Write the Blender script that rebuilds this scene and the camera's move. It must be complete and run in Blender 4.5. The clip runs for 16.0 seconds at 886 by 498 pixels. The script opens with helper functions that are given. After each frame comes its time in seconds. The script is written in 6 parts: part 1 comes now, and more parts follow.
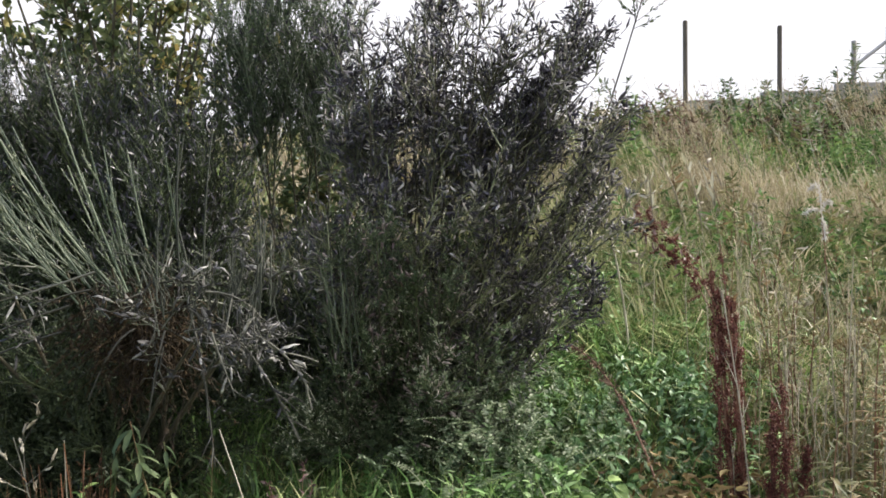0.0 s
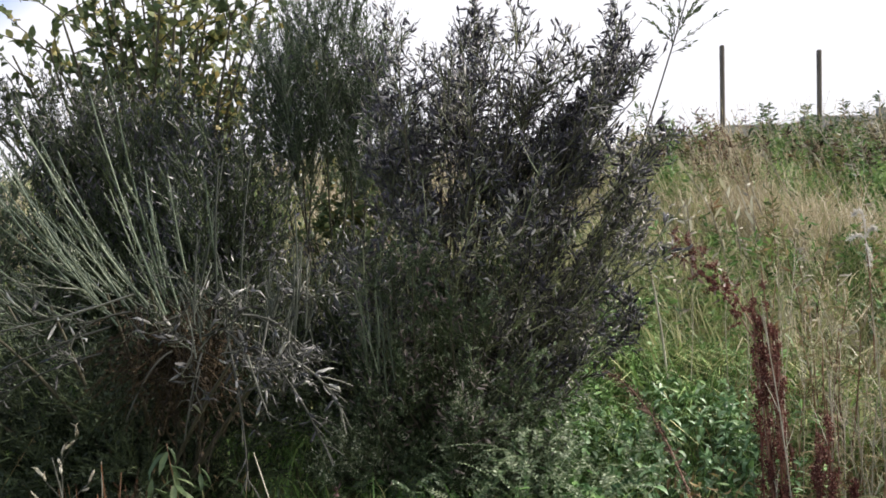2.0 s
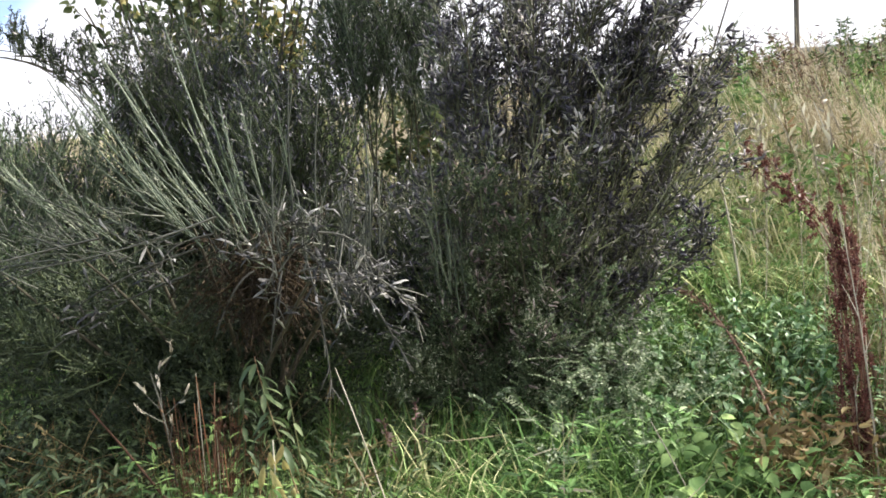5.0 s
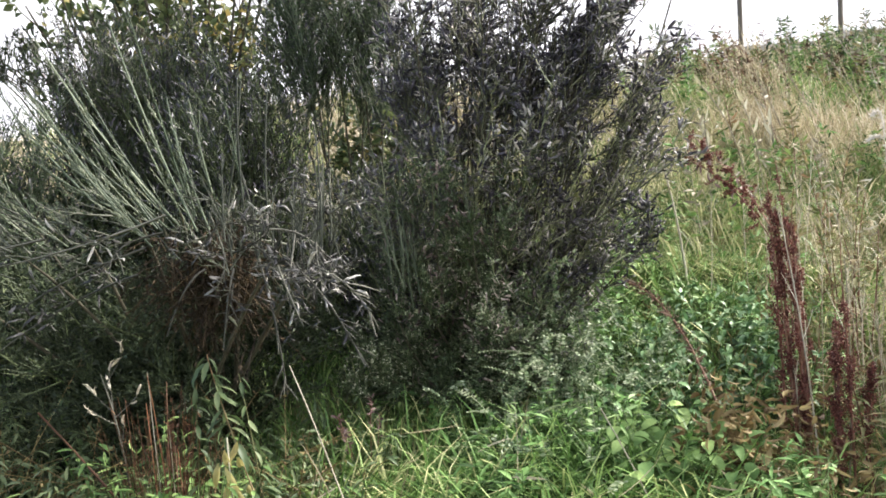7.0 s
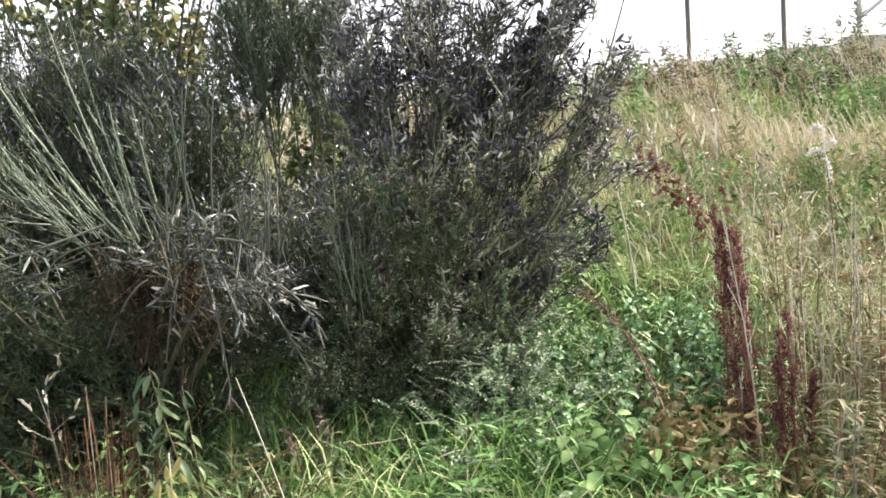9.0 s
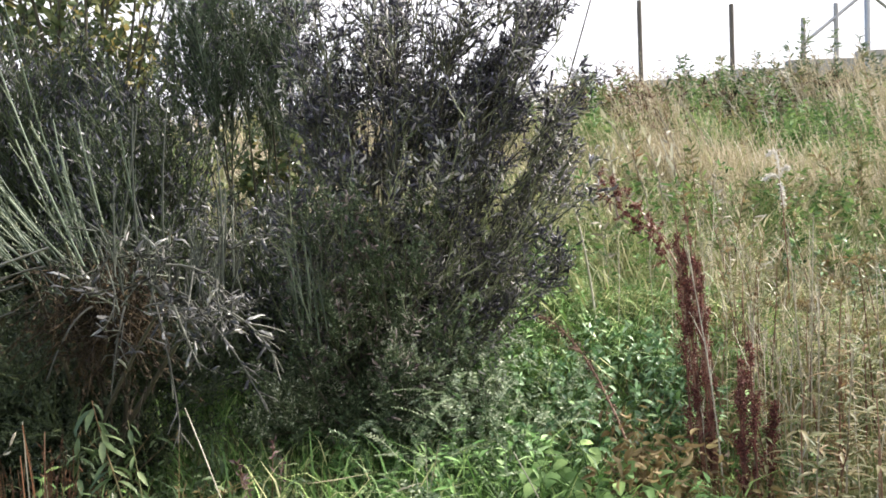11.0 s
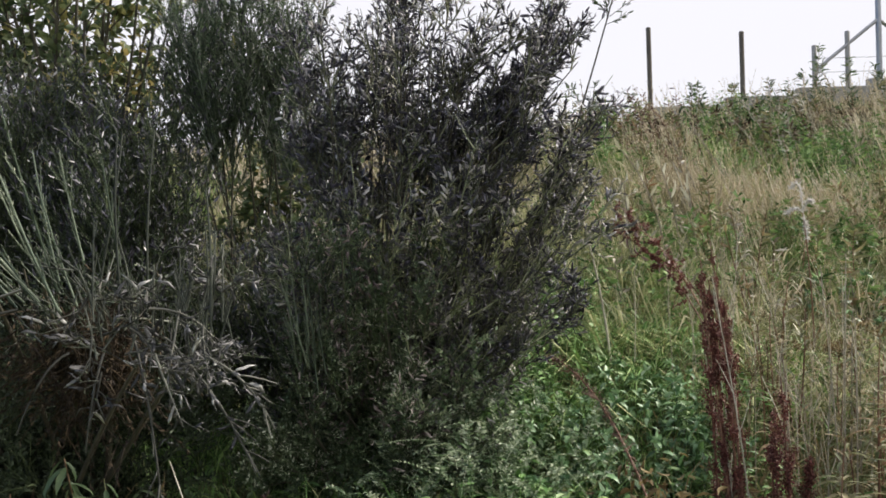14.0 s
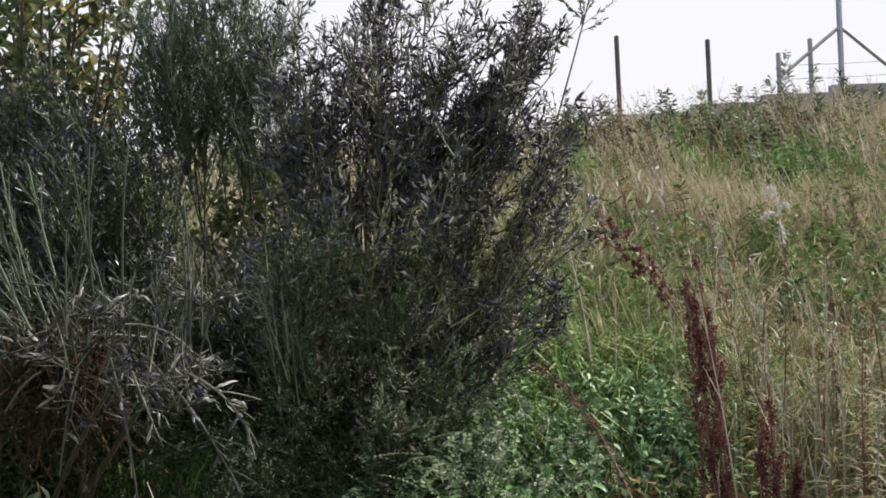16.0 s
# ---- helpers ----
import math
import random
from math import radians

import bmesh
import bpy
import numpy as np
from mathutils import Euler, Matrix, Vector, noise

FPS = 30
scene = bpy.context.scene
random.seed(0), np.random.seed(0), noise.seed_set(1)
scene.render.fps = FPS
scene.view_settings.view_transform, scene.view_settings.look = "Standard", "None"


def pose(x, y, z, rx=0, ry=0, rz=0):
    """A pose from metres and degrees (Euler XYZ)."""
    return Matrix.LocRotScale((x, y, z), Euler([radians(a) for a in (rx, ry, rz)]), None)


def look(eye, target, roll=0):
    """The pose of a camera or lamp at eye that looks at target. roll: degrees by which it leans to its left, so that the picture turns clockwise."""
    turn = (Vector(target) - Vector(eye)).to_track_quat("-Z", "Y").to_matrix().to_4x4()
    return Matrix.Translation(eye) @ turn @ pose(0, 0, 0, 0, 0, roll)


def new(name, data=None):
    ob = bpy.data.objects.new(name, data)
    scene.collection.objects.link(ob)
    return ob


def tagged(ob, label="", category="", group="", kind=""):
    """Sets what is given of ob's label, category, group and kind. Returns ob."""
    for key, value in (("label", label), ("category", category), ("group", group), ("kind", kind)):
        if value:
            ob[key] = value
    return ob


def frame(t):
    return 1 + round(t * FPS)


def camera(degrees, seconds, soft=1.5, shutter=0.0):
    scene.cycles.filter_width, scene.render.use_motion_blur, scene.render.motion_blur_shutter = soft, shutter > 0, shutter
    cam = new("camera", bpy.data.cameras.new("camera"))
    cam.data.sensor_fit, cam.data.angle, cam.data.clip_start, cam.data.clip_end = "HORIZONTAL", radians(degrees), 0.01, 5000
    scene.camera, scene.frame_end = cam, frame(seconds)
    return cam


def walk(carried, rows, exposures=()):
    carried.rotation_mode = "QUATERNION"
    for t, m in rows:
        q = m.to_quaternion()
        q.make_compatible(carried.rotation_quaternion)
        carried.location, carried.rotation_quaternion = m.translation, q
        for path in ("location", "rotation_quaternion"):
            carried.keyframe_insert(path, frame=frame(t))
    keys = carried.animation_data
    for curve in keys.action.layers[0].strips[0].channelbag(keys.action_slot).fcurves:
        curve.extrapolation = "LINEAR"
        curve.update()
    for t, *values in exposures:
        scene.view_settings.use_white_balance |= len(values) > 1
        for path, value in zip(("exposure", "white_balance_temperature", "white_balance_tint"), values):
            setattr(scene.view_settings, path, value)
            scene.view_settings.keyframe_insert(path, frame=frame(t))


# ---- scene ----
cam = camera(58.56, 16.0, soft=1.72)
PATH = [
    (0, pose(-0.014, 0.044, 1.611) @ pose(0, 0, 0, 87.45, 0, -0.81) @ pose(0, 0, 0, 0, 0, -1.02)),
    (0.5, pose(-0.028, 0.033, 1.622) @ pose(0, 0, 0, 88.95, 0, -0.64) @ pose(0, 0, 0, 0, 0, -0.93)),
    (1, pose(-0.015, 0.030, 1.619) @ pose(0, 0, 0, 90.47, 0, -0.15) @ pose(0, 0, 0, 0, 0, -0.95)),
    (1.5, pose(-0.022, 0.029, 1.625) @ pose(0, 0, 0, 90.47, 0, 0.26) @ pose(0, 0, 0, 0, 0, -0.78)),
    (2, pose(-0.019, 0.053, 1.609) @ pose(0, 0, 0, 89.30, 0, 1.62) @ pose(0, 0, 0, 0, 0, -0.81)),
    (2.5, pose(-0.029, 0.059, 1.599) @ pose(0, 0, 0, 87.74, 0, 3.46) @ pose(0, 0, 0, 0, 0, -0.89)),
    (3, pose(-0.046, 0.055, 1.590) @ pose(0, 0, 0, 86.10, 0, 5.26) @ pose(0, 0, 0, 0, 0, -1.09)),
    (3.2, pose(-0.045, 0.056, 1.585) @ pose(0, 0, 0, 85.56, 0, 6.04) @ pose(0, 0, 0, 0, 0, -1.05)),
    (5.3, pose(-0.021, 0.004, 1.506) @ pose(0, 0, 0, 85.61, 0, 6.06) @ pose(0, 0, 0, 0, 0, -3.61)),
    (5.5, pose(-0.014, 0.001, 1.500) @ pose(0, 0, 0, 85.75, 0, 5.64) @ pose(0, 0, 0, 0, 0, -3.93)),
    (6, pose(-0.019, -0.008, 1.494) @ pose(0, 0, 0, 85.66, 0, 4.45) @ pose(0, 0, 0, 0, 0, -3.89)),
    (6.5, pose(-0.017, -0.009, 1.497) @ pose(0, 0, 0, 85.51, 0, 3.69) @ pose(0, 0, 0, 0, 0, -3.80)),
    (7, pose(-0.016, -0.015, 1.504) @ pose(0, 0, 0, 85.36, 0, 3.32) @ pose(0, 0, 0, 0, 0, -3.81)),
    (7.5, pose(-0.013, -0.006, 1.498) @ pose(0, 0, 0, 85.53, 0, 3.11) @ pose(0, 0, 0, 0, 0, -3.77)),
    (8, pose(-0.001, -0.003, 1.495) @ pose(0, 0, 0, 85.59, 0, 2.50) @ pose(0, 0, 0, 0, 0, -3.77)),
    (8.5, pose(-0.002, -0.000, 1.503) @ pose(0, 0, 0, 85.63, 0, 1.22) @ pose(0, 0, 0, 0, 0, -3.73)),
    (9, pose(-0.000, 0.000, 1.500) @ pose(0, 0, 0, 85.92, 0, 0.02) @ pose(0, 0, 0, 0, 0, -3.52)),
    (9.5, pose(-0.003, 0.008, 1.507) @ pose(0, 0, 0, 86.08, 0, -1.32) @ pose(0, 0, 0, 0, 0, -3.46)),
    (10, pose(-0.002, 0.028, 1.537) @ pose(0, 0, 0, 85.75, 0, -2.44) @ pose(0, 0, 0, 0, 0, -3.37)),
    (10.2, pose(-0.006, 0.025, 1.513) @ pose(0, 0, 0, 86.52, 0, -3.11) @ pose(0, 0, 0, 0, 0, -3.15)),
    (12.3, pose(-0.050, 0.169, 1.610) @ pose(0, 0, 0, 86.58, 0, -3.02) @ pose(0, 0, 0, 0, 0, -1.77)),
    (12.5, pose(-0.033, 0.135, 1.599) @ pose(0, 0, 0, 86.95, 0, -2.32) @ pose(0, 0, 0, 0, 0, -2.04)),
    (13, pose(-0.039, 0.198, 1.607) @ pose(0, 0, 0, 87.47, 0, -2.10) @ pose(0, 0, 0, 0, 0, -2.00)),
    (13.5, pose(-0.022, 0.233, 1.595) @ pose(0, 0, 0, 87.98, 0, -2.57) @ pose(0, 0, 0, 0, 0, -2.17)),
    (14, pose(-0.020, 0.249, 1.584) @ pose(0, 0, 0, 88.31, 0, -3.17) @ pose(0, 0, 0, 0, 0, -2.24)),
    (14.5, pose(-0.029, 0.250, 1.579) @ pose(0, 0, 0, 88.66, 0, -3.79) @ pose(0, 0, 0, 0, 0, -2.71)),
    (15, pose(-0.066, 0.248, 1.588) @ pose(0, 0, 0, 88.62, 0, -4.77) @ pose(0, 0, 0, 0, 0, -2.73)),
    (15.5, pose(-0.047, 0.285, 1.580) @ pose(0, 0, 0, 88.88, 0, -5.13) @ pose(0, 0, 0, 0, 0, -3.18)),
    (16, pose(-0.054, 0.291, 1.585) @ pose(0, 0, 0, 88.86, 0, -5.32) @ pose(0, 0, 0, 0, 0, -2.97)),
]
EXPOSURES = [(t, stops, 6500, 15) for t, stops in ((0, 0.65), (3.2, 0.46), (5.3, 1.1), (7, 1.19), (9, 1.4), (10.2, 1.41), (12.3, 0.53), (13, 0.38), (14, 0.34), (16, 0.33))]
walk(cam, PATH, EXPOSURES)

# ---- world and sun ----
world = bpy.data.worlds.new("overcast_sky")
scene.world = world
world.use_nodes = True
wn, wl = world.node_tree.nodes, world.node_tree.links
wn.clear()
w_out = wn.new("ShaderNodeOutputWorld")
w_bg = wn.new("ShaderNodeBackground")
w_sky = wn.new("ShaderNodeTexSky")
w_sky.sky_type = "NISHITA"
w_sky.sun_disc = False
w_sky.sun_elevation = radians(41)
w_sky.sun_rotation = radians(66)
w_dim = wn.new("ShaderNodeMix")
w_dim.data_type = "RGBA"
w_dim.blend_type = "MULTIPLY"
w_dim.inputs[0].default_value = 1.0
w_dim.inputs[7].default_value = (0.12, 0.145, 0.18, 1)
w_co = wn.new("ShaderNodeTexCoord")
w_noise = wn.new("ShaderNodeTexNoise")
w_noise.inputs["Scale"].default_value = 2.3
w_noise.inputs["Detail"].default_value = 5
w_sep = wn.new("ShaderNodeSeparateXYZ")
w_side = wn.new("ShaderNodeMapRange")
w_side.inputs[1].default_value, w_side.inputs[2].default_value = -0.8, -0.68
w_side.inputs[3].default_value, w_side.inputs[4].default_value = -0.6, 0.6
w_low = wn.new("ShaderNodeMath")
w_low.operation = "MINIMUM"
w_low.inputs[1].default_value = 0.3
w_off = wn.new("ShaderNodeMath")
w_off.operation = "SUBTRACT"
w_add = wn.new("ShaderNodeMath")
w_ramp = wn.new("ShaderNodeMapRange")
w_ramp.inputs[1].default_value, w_ramp.inputs[2].default_value = 0.25, 0.75
w_ramp.inputs[3].default_value, w_ramp.inputs[4].default_value = 0.15, 1.0
w_mix = wn.new("ShaderNodeMix")
w_mix.data_type = "RGBA"
w_mix.inputs[7].default_value = (0.84, 0.86, 0.9, 1)
wl.new(w_co.outputs["Generated"], w_noise.inputs["Vector"])
wl.new(w_co.outputs["Generated"], w_sep.inputs[0])
wl.new(w_sep.outputs[2], w_low.inputs[0])
wl.new(w_sep.outputs[0], w_off.inputs[0])
wl.new(w_low.outputs[0], w_off.inputs[1])
wl.new(w_off.outputs[0], w_side.inputs[0])
wl.new(w_side.outputs[0], w_add.inputs[0])
wl.new(w_noise.outputs[0], w_add.inputs[1])
wl.new(w_add.outputs[0], w_ramp.inputs[0])
wl.new(w_sky.outputs[0], w_dim.inputs[6])
wl.new(w_dim.outputs[2], w_mix.inputs[6])
wl.new(w_ramp.outputs[0], w_mix.inputs[0])
wl.new(w_mix.outputs[2], w_bg.inputs[0])
w_bg.inputs[1].default_value = 0.88
wl.new(w_bg.outputs[0], w_out.inputs[0])

sun_data = bpy.data.lights.new("sun", "SUN")
sun_data.energy = 5.0
sun_data.angle = radians(4)
sun_data.color = (1.0, 0.95, 0.86)
sun = new("sun", sun_data)
sun.matrix_world = look((9, 4, 8.5), (0, 0, 0))

rng = np.random.default_rng(7)


def seeded(k):
    """Starts the random numbers anew, so that each plant keeps its shape."""
    global rng
    rng = np.random.default_rng(k)


# ---- materials ----
def ramp_of(nt, stops):
    r = nt.nodes.new("ShaderNodeValToRGB")
    els = r.color_ramp.elements
    while len(els) < len(stops):
        els.new(0.5)
    for e, (p, c) in zip(els, stops):
        e.position, e.color = p, (*c, 1)
    return r


def leafy(name, stops, rough=0.55, thin=0.3, patch=3.0, amount=0.35, spec=0.35):
    """Plant tissue: colour by piece and by patch, light passing through in part."""
    m = bpy.data.materials.new(name)
    m.use_nodes = True
    nt = m.node_tree
    n, l = nt.nodes, nt.links
    n.clear()
    out, bsdf = n.new("ShaderNodeOutputMaterial"), n.new("ShaderNodeBsdfPrincipled")
    geo, co = n.new("ShaderNodeNewGeometry"), n.new("ShaderNodeTexCoord")
    noi, fine = n.new("ShaderNodeTexNoise"), n.new("ShaderNodeTexNoise")
    noi.inputs["Scale"].default_value = patch
    noi.inputs["Detail"].default_value = 3
    fine.inputs["Scale"].default_value = 160
    l.new(co.outputs["Object"], noi.inputs["Vector"])
    l.new(co.outputs["Object"], fine.inputs["Vector"])
    mr = n.new("ShaderNodeMapRange")
    mr.inputs[1].default_value, mr.inputs[2].default_value = 0.25, 0.75
    mr.inputs[3].default_value, mr.inputs[4].default_value = -amount, amount
    add = n.new("ShaderNodeMath")
    add.use_clamp = True
    l.new(noi.outputs[0], mr.inputs[0])
    info, both, wrap = n.new("ShaderNodeObjectInfo"), n.new("ShaderNodeMath"), n.new("ShaderNodeMath")
    wrap.operation = "FRACT"
    l.new(geo.outputs["Random Per Island"], both.inputs[0])
    l.new(info.outputs["Random"], both.inputs[1])
    l.new(both.outputs[0], wrap.inputs[0])
    l.new(wrap.outputs[0], add.inputs[0])
    l.new(mr.outputs[0], add.inputs[1])
    ramp = ramp_of(nt, stops)
    l.new(add.outputs[0], ramp.inputs[0])
    hsv = n.new("ShaderNodeHueSaturation")
    fr = n.new("ShaderNodeMapRange")
    fr.inputs[3].default_value, fr.inputs[4].default_value = 0.75, 1.25
    l.new(fine.outputs[0], fr.inputs[0])
    l.new(fr.outputs[0], hsv.inputs["Value"])
    l.new(ramp.outputs[0], hsv.inputs["Color"])
    l.new(hsv.outputs[0], bsdf.inputs["Base Color"])
    bsdf.inputs["Roughness"].default_value = rough
    bsdf.inputs["Specular IOR Level"].default_value = spec
    bump = n.new("ShaderNodeBump")
    bump.inputs["Strength"].default_value = 0.25
    bump.inputs["Distance"].default_value = 0.002
    l.new(fine.outputs[0], bump.inputs["Height"])
    l.new(bump.outputs[0], bsdf.inputs["Normal"])
    if thin > 0:
        tr, mix = n.new("ShaderNodeBsdfTranslucent"), n.new("ShaderNodeMixShader")
        mix.inputs[0].default_value = thin
        l.new(hsv.outputs[0], tr.inputs["Color"])
        l.new(bsdf.outputs[0], mix.inputs[1])
        l.new(tr.outputs[0], mix.inputs[2])
        l.new(mix.outputs[0], out.inputs[0])
    else:
        l.new(bsdf.outputs[0], out.inputs[0])
    return m


def solid(name, stops, rough=0.8, scale=8.0, bump_d=0.01, metal=0.0, stretch=(1, 1, 1)):
    """Soil, timber, concrete, steel: two scales of noise in colour and relief."""
    m = bpy.data.materials.new(name)
    m.use_nodes = True
    nt = m.node_tree
    n, l = nt.nodes, nt.links
    bsdf = n["Principled BSDF"]
    co, mp = n.new("ShaderNodeTexCoord"), n.new("ShaderNodeMapping")
    mp.inputs["Scale"].default_value = stretch
    big, fine = n.new("ShaderNodeTexNoise"), n.new("ShaderNodeTexNoise")
    big.inputs["Scale"].default_value, big.inputs["Detail"].default_value = scale * 0.15, 6
    fine.inputs["Scale"].default_value, fine.inputs["Detail"].default_value = scale, 8
    mix = n.new("ShaderNodeMath")
    mix.operation = "MULTIPLY_ADD"
    mix.inputs[1].default_value = 0.6
    half = n.new("ShaderNodeMath")
    half.operation = "MULTIPLY"
    half.inputs[1].default_value = 0.4
    l.new(co.outputs["Object"], mp.inputs[0])
    l.new(mp.outputs[0], big.inputs["Vector"])
    l.new(mp.outputs[0], fine.inputs["Vector"])
    l.new(fine.outputs[0], half.inputs[0])
    l.new(big.outputs[0], mix.inputs[0])
    l.new(half.outputs[0], mix.inputs[2])
    r = ramp_of(nt, stops)
    l.new(mix.outputs[0], r.inputs[0])
    l.new(r.outputs[0], bsdf.inputs["Base Color"])
    bsdf.inputs["Roughness"].default_value, bsdf.inputs["Metallic"].default_value = rough, metal
    b = n.new("ShaderNodeBump")
    b.inputs["Distance"].default_value = bump_d
    l.new(fine.outputs[0], b.inputs["Height"])
    l.new(b.outputs[0], bsdf.inputs["Normal"])
    return m


M_SOIL = solid("soil_and_thatch", [(0.3, (0.035, 0.035, 0.015)), (0.5, (0.09, 0.1, 0.035)), (0.7, (0.2, 0.17, 0.08))], 0.95, 14, 0.02)
M_BARK = solid("broom_bark", [(0.3, (0.03, 0.028, 0.018)), (0.7, (0.1, 0.09, 0.055))], 0.85, 60, 0.003, stretch=(1, 1, 0.2))
M_TWIG_DARK = leafy("dark_broom_twig", [(0.0, (0.045, 0.052, 0.034)), (0.6, (0.123, 0.134, 0.078)), (1.0, (0.269, 0.28, 0.179))], 0.6, 0.0)
M_TWIG_GREEN = leafy("green_broom_whip", [(0.0, (0.036, 0.052, 0.03)), (0.5, (0.078, 0.1, 0.062)), (1.0, (0.2, 0.235, 0.155))], 0.5, 0.0)
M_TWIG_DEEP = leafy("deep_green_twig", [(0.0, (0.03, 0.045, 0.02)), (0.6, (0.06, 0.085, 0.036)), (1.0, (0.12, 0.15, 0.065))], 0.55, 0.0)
M_TWIG_GREY = leafy("grey_broom_twig", [(0.0, (0.035, 0.035, 0.028)), (0.6, (0.073, 0.073, 0.058)), (1.0, (0.205, 0.201, 0.166))], 0.7, 0.0)
# pale top stops: some split pods, and sun glints painted as colour
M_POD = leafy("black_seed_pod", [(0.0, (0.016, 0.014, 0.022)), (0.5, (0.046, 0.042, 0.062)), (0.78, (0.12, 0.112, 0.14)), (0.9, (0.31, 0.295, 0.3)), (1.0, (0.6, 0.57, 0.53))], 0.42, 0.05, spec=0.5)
M_POD_GREY = leafy("grey_seed_pod", [(0.0, (0.028, 0.028, 0.027)), (0.5, (0.065, 0.064, 0.061)), (0.85, (0.152, 0.148, 0.141)), (1.0, (0.475, 0.465, 0.427))], 0.5, 0.1, spec=0.5)
M_LEAF_BROOM = leafy("broom_leaflet", [(0, (0.04, 0.065, 0.032)), (0.6, (0.08, 0.12, 0.055)), (1, (0.17, 0.21, 0.11))], 0.5, 0.25)
M_LEAF_GREY = leafy("grey_green_leaflet", [(0.0, (0.055, 0.072, 0.038)), (0.6, (0.15, 0.178, 0.1)), (1.0, (0.43, 0.45, 0.33))], 0.45, 0.25, spec=0.35)
# under half the tone of broom_leaflet, painting in the bushes' inner shade
M_LEAF_SHADE = leafy("shade_dark_broom_leaflet", [(0.0, (0.013, 0.022, 0.011)), (0.6, (0.03, 0.046, 0.022)), (1.0, (0.075, 0.1, 0.05))], 0.55, 0.15)
M_DEAD = leafy("dead_brown_twig", [(0.0, (0.016, 0.01, 0.005)), (0.6, (0.042, 0.029, 0.014)), (1.0, (0.1, 0.068, 0.034))], 0.8, 0.1)
M_SALLOW = leafy("sallow_leaf", [(0.0, (0.05, 0.08, 0.034)), (0.45, (0.11, 0.15, 0.065)), (0.8, (0.22, 0.25, 0.1)), (1.0, (0.42, 0.34, 0.12))], 0.5, 0.28, 1.6)
M_GRASS = leafy("green_grass", [(0.0, (0.039, 0.088, 0.022)), (0.5, (0.127, 0.248, 0.061)), (0.85, (0.297, 0.44, 0.138)), (1.0, (0.594, 0.583, 0.297))], 0.5, 0.2, 1.5)
M_OLIVE = leafy("olive_grass", [(0.0, (0.13, 0.165, 0.06)), (0.5, (0.29, 0.32, 0.14)), (0.85, (0.47, 0.46, 0.25)), (1.0, (0.66, 0.6, 0.42))], 0.55, 0.35, 1.5)
M_STRAW = leafy("dry_grass", [(0.0, (0.21, 0.185, 0.11)), (0.35, (0.4, 0.34, 0.225)), (0.75, (0.6, 0.52, 0.38)), (1.0, (0.8, 0.74, 0.6))], 0.65, 0.3, 0.8)
M_PALE = leafy("bleached_stalk", [(0.0, (0.22, 0.195, 0.14)), (0.6, (0.39, 0.35, 0.265)), (1.0, (0.62, 0.58, 0.47))], 0.7, 0.05)
M_HERB = leafy("herb_leaf", [(0.0, (0.028, 0.062, 0.018)), (0.45, (0.099, 0.215, 0.053)), (0.85, (0.253, 0.418, 0.149)), (1.0, (0.418, 0.55, 0.275))], 0.6, 0.16, 2.5, spec=0.25)
M_VETCH = leafy("vetch_leaflet", [(0.0, (0.055, 0.094, 0.044)), (0.5, (0.154, 0.22, 0.105)), (1.0, (0.462, 0.517, 0.352))], 0.5, 0.3, 3)
M_DOCK = leafy("dock_seed", [(0.0, (0.055, 0.016, 0.013)), (0.5, (0.14, 0.042, 0.033)), (0.85, (0.24, 0.09, 0.068)), (1.0, (0.42, 0.27, 0.21))], 0.7, 0.15)
M_DOCKSTEM = leafy("dock_stem", [(0.0, (0.12, 0.05, 0.035)), (1.0, (0.3, 0.17, 0.11))], 0.6, 0.0)
M_RUST = leafy("withered_leaf", [(0, (0.09, 0.06, 0.03)), (0.5, (0.19, 0.14, 0.065)), (1, (0.36, 0.29, 0.13))], 0.65, 0.3)
M_WEED = leafy("willowherb_leaf", [(0.0, (0.07, 0.095, 0.033)), (0.45, (0.155, 0.162, 0.068)), (0.8, (0.27, 0.235, 0.12)), (1.0, (0.26, 0.16, 0.085))], 0.55, 0.35, 2.0)
M_LANCE = leafy("dark_lance_leaf", [(0.0, (0.05, 0.085, 0.036)), (0.6, (0.1, 0.15, 0.062)), (1.0, (0.2, 0.25, 0.12))], 0.5, 0.25)
M_FLUFF = leafy("seed_fluff", [(0.0, (0.55, 0.52, 0.48)), (1.0, (0.8, 0.78, 0.74))], 0.9, 0.4)
M_YELLOW = leafy("yellowed_leaf", [(0.0, (0.32, 0.28, 0.1)), (1.0, (0.58, 0.52, 0.24))], 0.55, 0.4)
M_WITHER = leafy("withered_brown", [(0.0, (0.04, 0.018, 0.009)), (0.6, (0.12, 0.055, 0.028)), (1.0, (0.26, 0.14, 0.075))], 0.75, 0.2)
M_BROAD = leafy("broad_green_leaf", [(0.0, (0.055, 0.11, 0.033)), (0.5, (0.143, 0.248, 0.077)), (1.0, (0.297, 0.418, 0.143))], 0.65, 0.18, spec=0.2)
M_LEAF_GREEN = leafy("green_broom_leaflet", [(0.0, (0.025, 0.05, 0.022)), (0.6, (0.055, 0.095, 0.04)), (1.0, (0.15, 0.21, 0.1))], 0.5, 0.25)
M_LEAF_SKIRT = leafy("shaded_broom_leaflet", [(0.0, (0.029, 0.053, 0.024)), (0.5, (0.083, 0.124, 0.059)), (0.85, (0.201, 0.248, 0.136)), (1.0, (0.496, 0.519, 0.389))], 0.5, 0.2)
M_WHIP = leafy("grey_green_whip", [(0.0, (0.037, 0.056, 0.035)), (0.5, (0.084, 0.112, 0.073)), (1.0, (0.233, 0.27, 0.186))], 0.5, 0.0)
